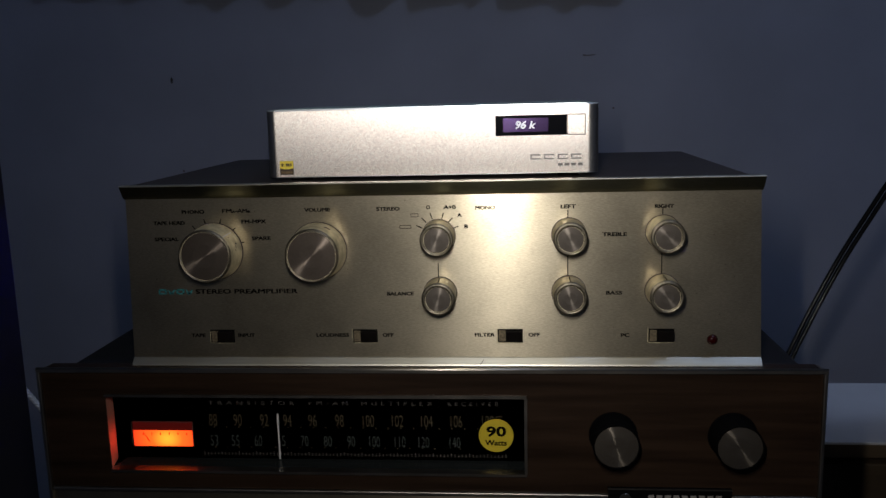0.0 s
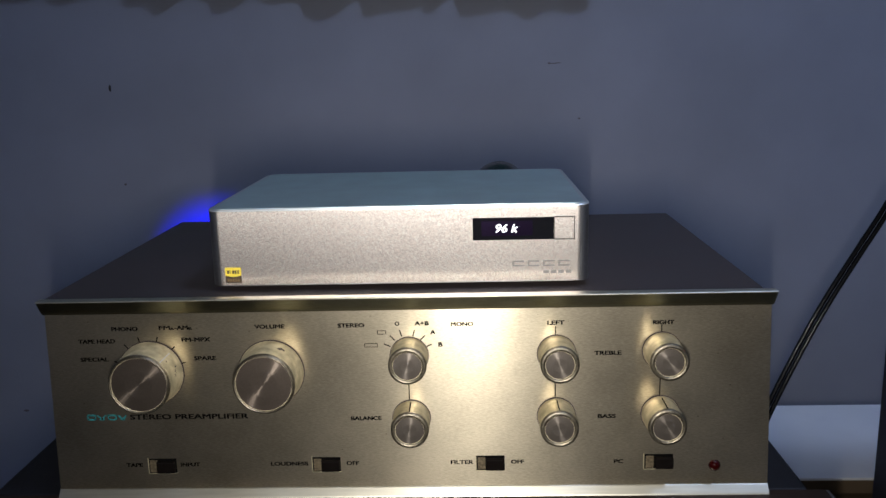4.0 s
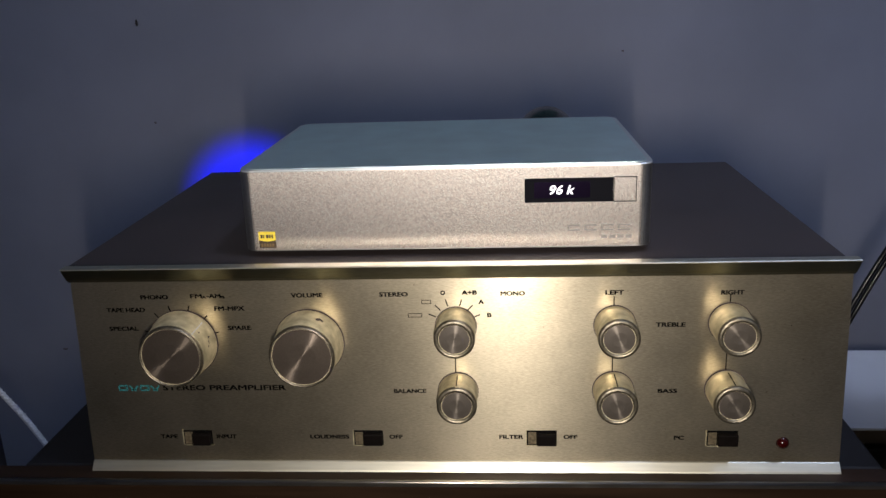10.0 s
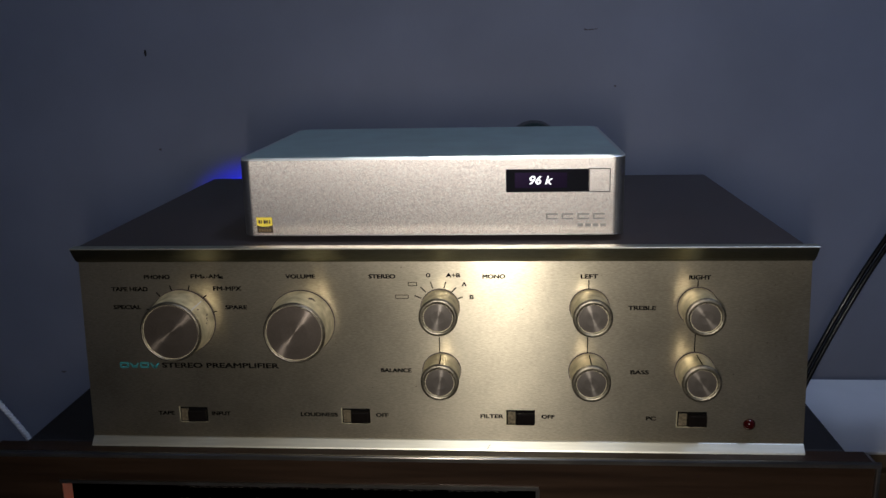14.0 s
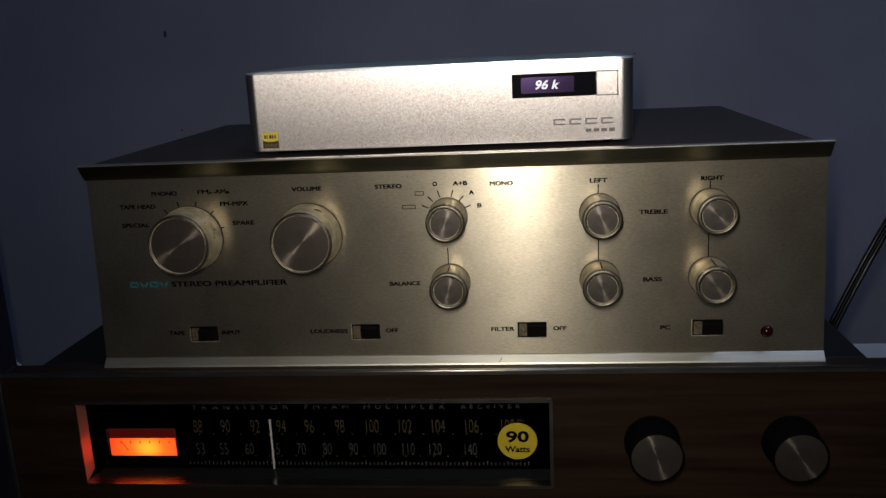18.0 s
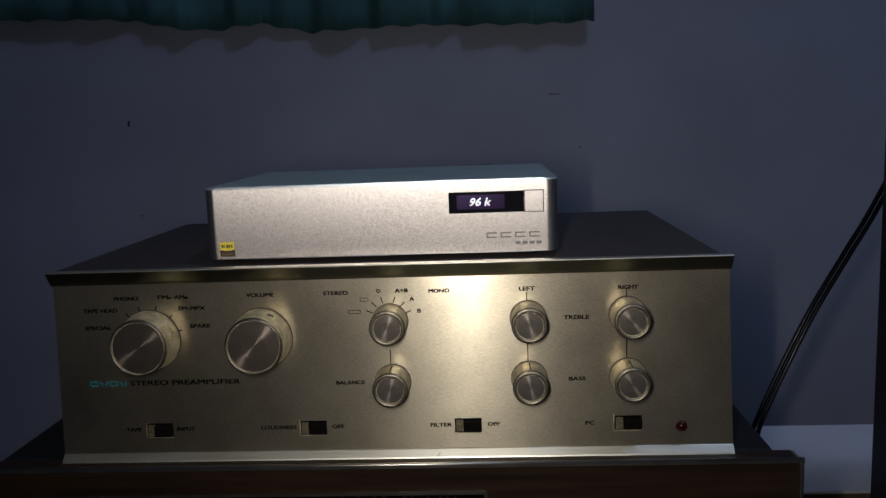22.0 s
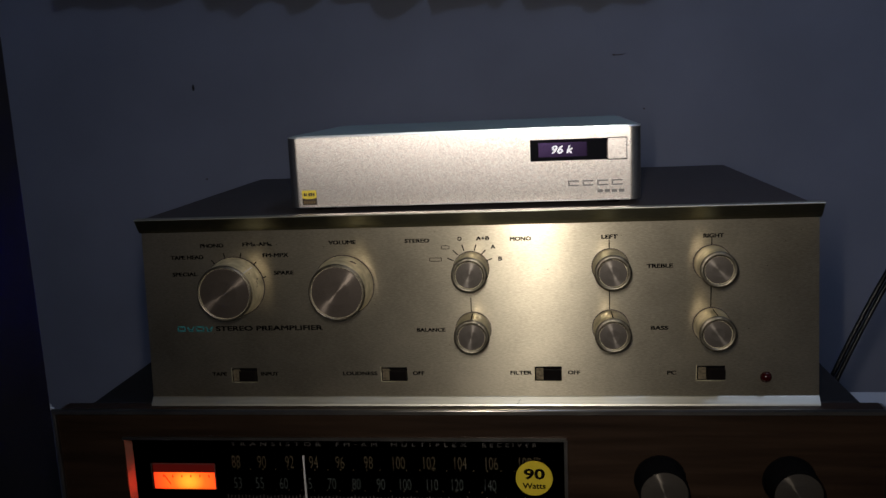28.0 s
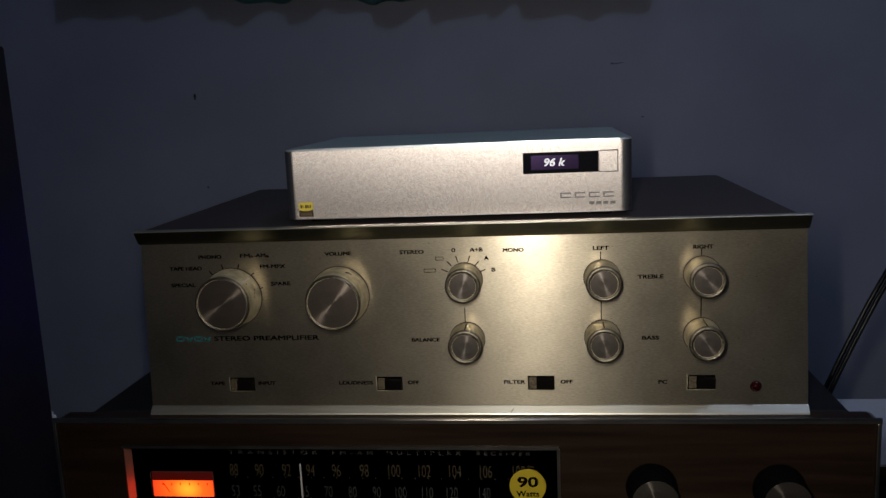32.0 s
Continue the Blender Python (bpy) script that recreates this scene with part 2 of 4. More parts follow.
def bulb_behind(m, x, z, reach):
    """The meter's bulb shines through its face: yellow before the bulb, red towards the ends."""
    nt = m.node_tree
    geo = nt.nodes.new("ShaderNodeNewGeometry")
    mp = nt.nodes.new("ShaderNodeMapping")
    mp.inputs["Location"].default_value = (-x / reach, 0, -z / reach * 1.3)
    mp.inputs["Scale"].default_value = (1 / reach, 0, 1.3 / reach)
    ln = nt.nodes.new("ShaderNodeVectorMath")
    ln.operation = "LENGTH"
    ramp = nt.nodes.new("ShaderNodeValToRGB")
    e = ramp.color_ramp.elements
    e[0].position, e[0].color = 0.0, (5.2, 1.05, 0.06, 1)
    e[1].position, e[1].color = 1.0, (1.9, 0.07, 0.015, 1)
    mid = e.new(0.42)
    mid.color = (4.0, 0.30, 0.02, 1)
    nt.links.new(geo.outputs["Position"], mp.inputs["Vector"])
    nt.links.new(mp.outputs[0], ln.inputs[0])
    nt.links.new(ln.outputs["Value"], ramp.inputs[0])
    nt.links.new(ramp.outputs[0], nt.nodes["Principled BSDF"].inputs["Emission Color"])


bulb_behind(M_METERGLOW, -0.1525, 0.8536, 0.021)
M_WALL = mat("blue_grey_wall_paint", (0.315, 0.325, 0.380), 0.75, 0, 0.10, 5, 0.16, 160)
M_WALL2 = mat("pale_plaster", (0.48, 0.4907, 0.5333), 0.8, 0, 0.05, 5)
M_FLOOR = mat("dark_floor_boards", (0.08533, 0.05867, 0.04267), 0.5, 0, 0.3, 12, 0, 1, (0.1, 1, 1))
M_CEIL = mat("white_ceiling_paint", (0.7467, 0.7467, 0.7467), 0.8, 0, 0.03, 4)
M_CURTAIN = mat("teal_curtain_cloth", (0.1088, 0.2688, 0.2752), 0.85, 0, 0.25, 14, 0.5, 900, (1, 1, 0.35))
M_WHITETOP = mat("white_laminate", (0.85, 0.85, 0.85), 0.35, 0, 0.03, 18)
M_BROWN = mat("brown_board", (0.128, 0.09067, 0.05333), 0.5, 0, 0.25, 22, 0.1, 300, (0.2, 1, 1))
M_SPEAKER = mat("black_speaker_veneer", (0.0192, 0.01493, 0.01387), 0.5, 0, 0.3, 20)
M_GRILLE = mat("black_grille_cloth", (0.01067, 0.01067, 0.0128), 0.9, 0, 0.2, 300, 0.6, 2500)
M_CORD = mat("white_twisted_cord", (0.85, 0.85, 0.85), 0.6, 0, 0.08, 400)
M_CABLE = mat("black_rubber_cable", (0.0072, 0.0072, 0.008), 0.22, spec=0.3)
M_GLOSSBLACK = mat("glossy_black_plastic", (0.0096, 0.008, 0.008), 0.22)
M_GOLD = mat("dull_gold_metal", (0.2347, 0.1707, 0.07467), 0.35, 1.0)
M_MARK = mat("dark_nail_hole", (0.032, 0.02667, 0.02667), 0.8)
M_SCUFF = mat("faint_wall_scuff", (0.16, 0.1333, 0.1387), 0.8)
M_SCUFFSHADE = mat("brown_scuff_and_shade", (0.05333, 0.03733, 0.032), 0.8)


# ---- building helpers ----
def thing(name, at, label, category, group="", kind=""):
    ob = new(name)
    ob.location = at
    ob.empty_display_size = 0.02
    return tagged(ob, label, category, group, kind)


def part(name, bm, material, parent=None, label="", uv=None, smooth=False):
    """Link a bmesh, drawn in world places, as one mesh under a thing or a part. uv(co) gives the grain's direction."""
    if uv:
        layer = bm.loops.layers.uv.new("grain")
        for f in bm.faces:
            for l in f.loops:
                l[layer].uv = uv(l.vert.co)
    me = bpy.data.meshes.new(name)
    bm.normal_update()
    bm.to_mesh(me)
    bm.free()
    if smooth:
        for p in me.polygons:
            p.use_smooth = True
    me.materials.append(material)
    ob = new(name, me)
    if parent:
        m = Matrix.Identity(4)
        up = parent
        while up:
            m = Matrix.Translation(up.location) @ m if up.type == "EMPTY" else m
            up = up.parent
        ob.parent = parent
        ob.matrix_parent_inverse = m.inverted() if parent.type == "EMPTY" else Matrix.Identity(4)
    if label:
        ob["label"] = label
    return ob


def block(x0, x1, y0, y1, z0, z1, bevel=0.0, segments=2, bm=None):
    bm = bm or bmesh.new()
    m = Matrix.LocRotScale(((x0 + x1) / 2, (y0 + y1) / 2, (z0 + z1) / 2), None, (x1 - x0, y1 - y0, z1 - z0))
    made = bmesh.ops.create_cube(bm, size=1, matrix=m)
    if bevel:
        vs = set(made["verts"])
        es = [e for e in bm.edges if e.verts[0] in vs]
        bmesh.ops.bevel(bm, geom=es, offset=bevel, segments=segments, affect="EDGES", profile=0.5)
    return bm


def slab_x(profile, x0, x1, bm=None):
    """A closed outline of (y, z) drawn out along x."""
    bm = bm or bmesh.new()
    a = [bm.verts.new((x0, y, z)) for y, z in profile]
    b = [bm.verts.new((x1, y, z)) for y, z in profile]
    n = len(profile)
    for i in range(n):
        bm.faces.new((a[i], a[(i + 1) % n], b[(i + 1) % n], b[i]))
    bm.faces.new(a[::-1])
    bm.faces.new(b)
    bmesh.ops.recalc_face_normals(bm, faces=bm.faces)
    return bm


def turned(x, z, profile, n=40, closed=False, bm=None):
    """A profile of (radius, y) turned about the line through (x, z) along y."""
    bm = bm or bmesh.new()
    rings = []
    for r, y in profile:
        if r < 1e-6:
            rings.append([bm.verts.new((x, y, z))])
        else:
            rings.append([bm.verts.new((x + r * math.cos(k * math.tau / n), y, z + r * math.sin(k * math.tau / n))) for k in range(n)])
    pairs = list(zip(rings, rings[1:])) + ([(rings[-1], rings[0])] if closed else [])
    for a, b in pairs:
        for k in range(n):
            j = (k + 1) % n
            if len(a) == 1 and len(b) == 1:
                continue
            if len(a) == 1:
                bm.faces.new((a[0], b[k], b[j]))
            elif len(b) == 1:
                bm.faces.new((a[k], b[0], a[j]))
            else:
                bm.faces.new((a[k], b[k], b[j], a[j]))
    bmesh.ops.recalc_face_normals(bm, faces=bm.faces)
    return bm


def tube(points, radius, n=8, bm=None):
    """A round cord along points."""
    bm = bm or bmesh.new()
    pts = [Vector(p) for p in points]
    rings = []
    for i, p in enumerate(pts):
        d = (pts[min(i + 1, len(pts) - 1)] - pts[max(i - 1, 0)]).normalized()
        u = d.cross(Vector((0, 1, 0.3))).normalized()
        v = d.cross(u)
        r = radius
        rings.append([bm.verts.new(p + r * (math.cos(k * math.tau / n) * u + math.sin(k * math.tau / n) * v)) for k in range(n)])
    for a, b in zip(rings, rings[1:]):
        for k in range(n):
            bm.faces.new((a[k], a[(k + 1) % n], b[(k + 1) % n], b[k]))
    bm.faces.new(rings[0][::-1])
    bm.faces.new(rings[-1])
    bmesh.ops.recalc_face_normals(bm, faces=bm.faces)
    return bm


def smooth_line(points, steps=10):
    """A Catmull-Rom line through points."""
    p = [Vector(q) for q in points]
    p = [2 * p[0] - p[1], *p, 2 * p[-1] - p[-2]]
    out = []
    for i in range(1, len(p) - 2):
        for s in range(steps):
            t = s / steps
            a, b, c, d = p[i - 1:i + 3]
            out.append(0.5 * (2 * b + (c - a) * t + (2 * a - 5 * b + 4 * c - d) * t * t + (3 * b - a - 3 * c + d) * t ** 3))
    return out + [p[-2]]


def writing(text, x0, x1, z, high, y, bold=0.0, spacing=1.0, lean=0.0, heavy=0.0):
    """Raised letters between x0 and x1, centred at height z, on the plane y, seen from -y."""
    cu = bpy.data.curves.new("letters", "FONT")
    cu.body, cu.size, cu.offset, cu.space_character, cu.resolution_u, cu.shear = text, 1.0, bold, spacing, 3, lean
    ob = bpy.data.objects.new("letters", cu)
    scene.collection.objects.link(ob)
    bpy.context.view_layer.update()
    me = bpy.data.meshes.new_from_object(ob.evaluated_get(bpy.context.evaluated_depsgraph_get()))
    bpy.data.objects.remove(ob)
    new_bm = bmesh.new()
    new_bm.from_mesh(me)
    bpy.data.meshes.remove(me)
    xs = [v.co.x for v in new_bm.verts]
    ys = [v.co.y for v in new_bm.verts]
    ax, bx, ay, by = min(xs), max(xs), min(ys), max(ys)
    for v in new_bm.verts:
        v.co = Vector((x0 + (v.co.x - ax) / (bx - ax) * (x1 - x0), y, z - high / 2 + (v.co.y - ay) / (by - ay) * high))
    if heavy:
        # thick printed strokes: the outline laid over itself, a little shifted
        base = new_bm.copy()
        for k, (dx, dz) in enumerate(((heavy, 0), (0, heavy * 0.6), (heavy, heavy * 0.6))):
            again = bpy.data.meshes.new("letters")
            base.to_mesh(again)
            again.transform(Matrix.Translation((dx, -0.00002 * (k + 1), dz)))
            new_bm.from_mesh(again)
            bpy.data.meshes.remove(again)
        base.free()
    return new_bm


def stroke(xa, za, xb, zb, wide, y, bm=None):
    """A thin printed line from (xa, za) to (xb, zb) on the plane y."""
    bm = bm or bmesh.new()
    d = Vector((xb - xa, zb - za)).normalized() * wide / 2
    q = [(xa - d.y, za + d.x), (xa + d.y, za - d.x), (xb + d.y, zb - d.x), (xb - d.y, zb + d.x)]
    bm.faces.new([bm.verts.new((x, y, z)) for x, z in q])
    return bm


def pierced(x0, x1, z0, z1, hx0, hx1, hz0, hz1, y0, y1):
    """A board with an oblong opening through it."""
    bm = bmesh.new()
    ring = {}
    for y in (y0, y1):
        ring[y] = ([bm.verts.new((x, y, z)) for x, z in ((x0, z0), (x1, z0), (x1, z1), (x0, z1))],
                   [bm.verts.new((x, y, z)) for x, z in ((hx0, hz0), (hx1, hz0), (hx1, hz1), (hx0, hz1))])
        o, h = ring[y]
        for k in range(4):
            bm.faces.new((o[k], o[(k + 1) % 4], h[(k + 1) % 4], h[k]))
    for n in (0, 1):
        a, b = ring[y0][n], ring[y1][n]
        for k in range(4):
            bm.faces.new((a[k], a[(k + 1) % 4], b[(k + 1) % 4], b[k]))
    bmesh.ops.recalc_face_normals(bm, faces=bm.faces)
    return bm


def grain_x(co):
    return (co.x * 3 + co.y * 3, co.z * 3)


def grain_z(co):
    return (co.z * 3, co.x * 3)


# ---- the room ----
WALL_Y = 1.285
part("wall_north", block(-1.7, 1.9, WALL_Y, WALL_Y + 0.12, 0, 2.7), M_WALL)
part("wall_south", block(-1.7, 1.9, -3.42, -3.3, 0, 2.7), M_WALL2)
part("wall_west", block(-1.82, -1.7, -3.42, WALL_Y + 0.12, 0, 2.7), M_WALL2)
part("wall_east", block(1.9, 2.02, -3.42, WALL_Y + 0.12, 0, 2.7), M_WALL2)
part("floor", block(-1.82, 2.02, -3.42, WALL_Y + 0.12, -0.1, 0), M_FLOOR)
part("ceiling", block(-1.82, 2.02, -3.42, WALL_Y + 0.12, 2.7, 2.8), M_CEIL)
for o in list(scene.objects):
    if o.name.startswith(("wall_", "floor", "ceiling")) and o.type == "MESH":
        tagged(o, kind="structure")


# ---- curtain ----
def curtain():
    root = thing("curtain", (-0.2, 1.21, 1.2), "teal cotton half curtain with soft uneven pleats", "curtain")
    bm = bmesh.new()
    x0, x1, nx, nz = -0.6445, 0.2074, 340, 24
    # stretches where a pleat stands out from the wall
    proud = ((-0.663, -0.4634), (-0.4218, -0.3664), (-0.3073, -0.2592), (-0.1825, -0.1243), (-0.1031, -0.0273), (-0.0134, 0.0078), (0.0291, 0.2102))
    hem_x = (-0.663, -0.5059, -0.4431, -0.3729, -0.3248, -0.2611, -0.1862, -0.1095, -0.0254, 0.03, 0.1224, 0.2074)
    hem_z = (1.2233, 1.2187, 1.215, 1.2001, 1.1982, 1.2038, 1.1889, 1.1917, 1.1926, 1.1899, 1.1871, 1.188)

    def standing(x, v):
        w = 0.0
        for a, b in proud:
            e = 0.012
            w = max(w, min(1.0, max(0.0, (x - a + e) / (2 * e))) * min(1.0, max(0.0, (b + e - x) / (2 * e))))
        w = w * w * (3 - 2 * w)
        return 1.2735 - 0.0115 * w * (1 - 0.35 * v) + 0.003 * math.sin(x * 90 + 2 * v)

    rows = []
    for j in range(nz + 1):
        v = j / nz
        row = []
        for i in range(nx + 1):
            x = x0 + (x1 - x0) * i / nx
            hem = float(np.interp(x, hem_x, hem_z)) + 0.0015 * math.sin(x * 140)
            z = hem + (1.95 - hem) * v
            y = standing(x, v) + 0.0025 * noise.noise((x * 30, z * 8, 0))
            row.append(bm.verts.new((x + 0.003 * math.sin(z * 9 + x * 30), y, z)))
        rows.append(row)
    for a, b in zip(rows, rows[1:]):
        for i in range(nx):
            bm.faces.new((a[i], a[i + 1], b[i + 1], b[i]))
    bmesh.ops.solidify(bm, geom=bm.faces[:], thickness=0.0015)
    part("cloth", bm, M_CURTAIN, root, smooth=True)
    rod = thing("curtain_rod", (-0.22, 1.215, 1.955), "plain metal curtain rod", "curtain rod")
    part("rod", tube([(-0.72, 1.215, 1.955), (0.29, 1.215, 1.955)], 0.008, 12), M_TRIM, rod, smooth=True)
    for x in (-0.67, 0.25):
        part("bracket", block(x - 0.008, x + 0.008, 1.205, WALL_Y, 1.945, 1.965, 0.002), M_TRIM, rod)


curtain()

# marks on the wall
hole = turned(-0.473, 1.0715, [(0.0, WALL_Y - 0.0010), (0.0016, WALL_Y - 0.0008), (0.0022, WALL_Y + 0.001)], 12)
for v in hole.verts:
    v.co.z = 1.0715 + (v.co.z - 1.0715) * 2.6
tagged(part("nail_hole", hole, M_MARK), "small dark nail hole in the painted wall", "wall mark")


def wall_speck(x, z, wide, high, label, tilt=0.0):
    bm = turned(0, 0, [(0.0, WALL_Y - 0.0008), (0.7, WALL_Y - 0.0006), (1.0, WALL_Y + 0.0005)], 10)
    c, sn = math.cos(tilt), math.sin(tilt)
    for k, v in enumerate(bm.verts):
        a, b = v.co.x * wide / 2 * (1 + 0.25 * math.sin(k * 2.3)), v.co.z * high / 2 * (1 + 0.3 * math.sin(k * 1.7))
        v.co = (x + a * c - b * sn, v.co.y, z + a * sn + b * c)
    tagged(part("wall_mark", bm, M_SCUFF), label, "wall mark")


wall_speck(0.150, 1.091, 0.022, 0.0016, "faint brown scratch on the painted wall", 0.08)
wall_speck(0.143, 1.0913, 0.005, 0.003, "faint brown chip on the painted wall")
wall_speck(-0.656, 0.589, 0.010, 0.004, "small dark speck on the painted wall")
wall_speck(-0.465, 0.935, 0.004, 0.004, "small dark speck on the painted wall")
wall_speck(0.185, 1.015, 0.004, 0.003, "small dark speck on the painted wall")


# ---- left and right loudspeakers ----
def loudspeaker(x0, x1, y0, y1, top, label):
    root = thing("loudspeaker", ((x0 + x1) / 2, (y0 + y1) / 2, 0), label, "loudspeaker", "pair of floor loudspeakers")
    part("cabinet", block(x0, x1, y0 + 0.018, y1, 0.03, top, 0.003), M_SPEAKER, root)
    part("grille", block(x0 + 0.012, x1 - 0.012, y0, y0 + 0.020, 0.10, top - 0.015, 0.004), M_GRILLE, root)
    part("plinth", block(x0 + 0.01, x1 - 0.01, y0 + 0.03, y1 - 0.01, 0, 0.031), M_BLACKPL, root)


loudspeaker(-0.72, -0.4520, 0.50, 0.80, 1.120, "tall black loudspeaker cabinet on the floor beside the stand")
loudspeaker(0.3915, 0.672, 0.50, 0.80, 1.120, "black loudspeaker cabinet near the white-topped cupboard")


# ---- white-topped low cupboard by the wall ----
def low_cupboard():
    root = thing("low_cupboard", (0.70, 1.005, 0), "low brown cupboard with a white laminate top", "cupboard")
    part("top", block(0.20, 1.20, 0.912, 1.105, 0.6568, 0.660, 0.0008), M_WHITETOP, root, "white laminate top")
    part("body", block(0.22, 1.18, 0.934, 1.100, 0.0, 0.6408, 0.002), M_BROWN, root)
    part("top_board", block(0.20, 1.20, 0.9135, 1.105, 0.6410, 0.6566, 0.001), M_BROWN, root)
    for a, b in ((0.23, 0.695), (0.705, 1.17)):
        part("door", block(a, b, 0.919, 0.9335, 0.05, 0.632, 0.002), M_BROWN, root)


low_cupboard()


# ---- stand under the receiver ----
def stand():
    root = thing("equipment_stand", (-0.01, 0.62, 0), "dark wooden equipment stand carrying the receiver", "stand")
    part("shelf", block(-0.205, 0.19, 0.455, 0.80, 0.745, 0.768, 0.002), M_SPEAKER, root)
    for x in (-0.19, 0.175):
        for y in (0.48, 0.78):
            part("leg", block(x - 0.015, x + 0.015, y - 0.015, y + 0.015, 0, 0.7445, 0.002), M_SPEAKER, root)


stand()


# ---- receiver ----
RX0, RX1, RTOP, RY = -0.2166, 0.1965, 0.8990, 0.436


def knob(root, x, z, y0, y1, r, name="knob", cap=M_CAP, side=M_KNOB, ring=M_RING, skirt=0.0, line=None, rim=0.0013, line_material=None):
    """A slightly tapered turned knob from the face y0 out to y1: skirt, side, rounded rim of that width, dark groove and recessed spun cap."""
    rr = r - rim
    prof = [(0.0, y0), (r - 0.0008, y0), (r - 0.0008, y0 - 0.0006), (r + skirt, y0 - 0.0007), (r + skirt, y0 - 0.0016), (r + skirt - 0.0003, y0 - 0.0022), (r + 0.6 * skirt, y0 - 0.0030), (r, y1 + 0.0016), (r - 0.0004, y1 + 0.0006),
            (rr, y1 + 0.0006), (rr, y1 + 0.0012), (0.0, y1 + 0.0012)]
    body = part(name, turned(x, z, prof, 48), side, root, smooth=False)
    for p in body.data.polygons:
        p.use_smooth = abs(p.normal.y) < 0.9
    part("rim", turned(x, z, [(r + 0.00015, y1 + 0.0018), (r + 0.00005, y1 + 0.0006), (r - 0.0004, y1 + 0.0001), (r - 0.5 * rim, y1), (rr + 0.0002, y1 + 0.0003), (rr + 0.0001, y1 + 0.0013), (r - 0.0003, y1 + 0.0022)], 48, True), ring, body, smooth=True)
    # added dark ring: contact shade between knob and face, as colour
    part("base_ring", turned(x, z, [(r + skirt - 0.0012, y0 - 0.00025), (r + skirt + 0.00035, y0 - 0.00025), (r + skirt + 0.00035, y0 - 0.0008), (r + skirt - 0.0012, y0 - 0.0008)], 48, True), M_SLOT if side is M_SLOT else M_SCUFFSHADE, body)
    rc = rr - 0.0003
    disc = turned(x, z, [(0.0, y1 + 0.0005), (rc * 0.02, y1 + 0.0005), (rc * 0.15, y1 + 0.00045), (rc * 0.5, y1 + 0.0004), (rc, y1 + 0.0006), (rc, y1 + 0.0011)], 64)

    def polar(co):
        dx, dz = co.x - x, co.z - z
        return (math.hypot(dx, dz) * 50, math.atan2(dz, dx))

    part("cap", disc, cap, body, "spun metal cap", uv=polar)
    if ring is M_RING:
        part("groove", turned(x, z, [(rc, y1 + 0.0009), (rr + 0.0001, y1 + 0.0009), (rr + 0.0001, y1 + 0.0011), (rc, y1 + 0.0011)], 48, True), M_SCUFFSHADE, body)
        part("bright_line", turned(x, z, [(r - 0.5 * rim - 0.00012, y1 + 0.00002), (r - 0.5 * rim, y1 - 0.00008), (r - 0.5 * rim + 0.00012, y1 + 0.00002), (r - 0.5 * rim, y1 + 0.0001)], 48, True), M_RIMLINE, body, smooth=True)
    if line is not None:
        c, sn = math.cos(radians(line)), math.sin(radians(line))
        bm = bmesh.new()
        t = Vector((-sn, 0, c)) * 0.00026
        o = Vector((x + r * c, 0, z + r * sn))
        out = Vector((c, 0, sn)) * (0.6 * skirt + 0.00012)
        tip = Vector((c, 0, sn)) * 0.00012
        q = [o + t + out + Vector((0, y0 - 0.003, 0)), o - t + out + Vector((0, y0 - 0.003, 0)), o - t + tip + Vector((0, y1 + 0.0018, 0)), o + t + tip + Vector((0, y1 + 0.0018, 0))]
        bm.faces.new([bm.verts.new(v) for v in q])
        part("pointer_line", bm, line_material or M_INK, body)
    return body


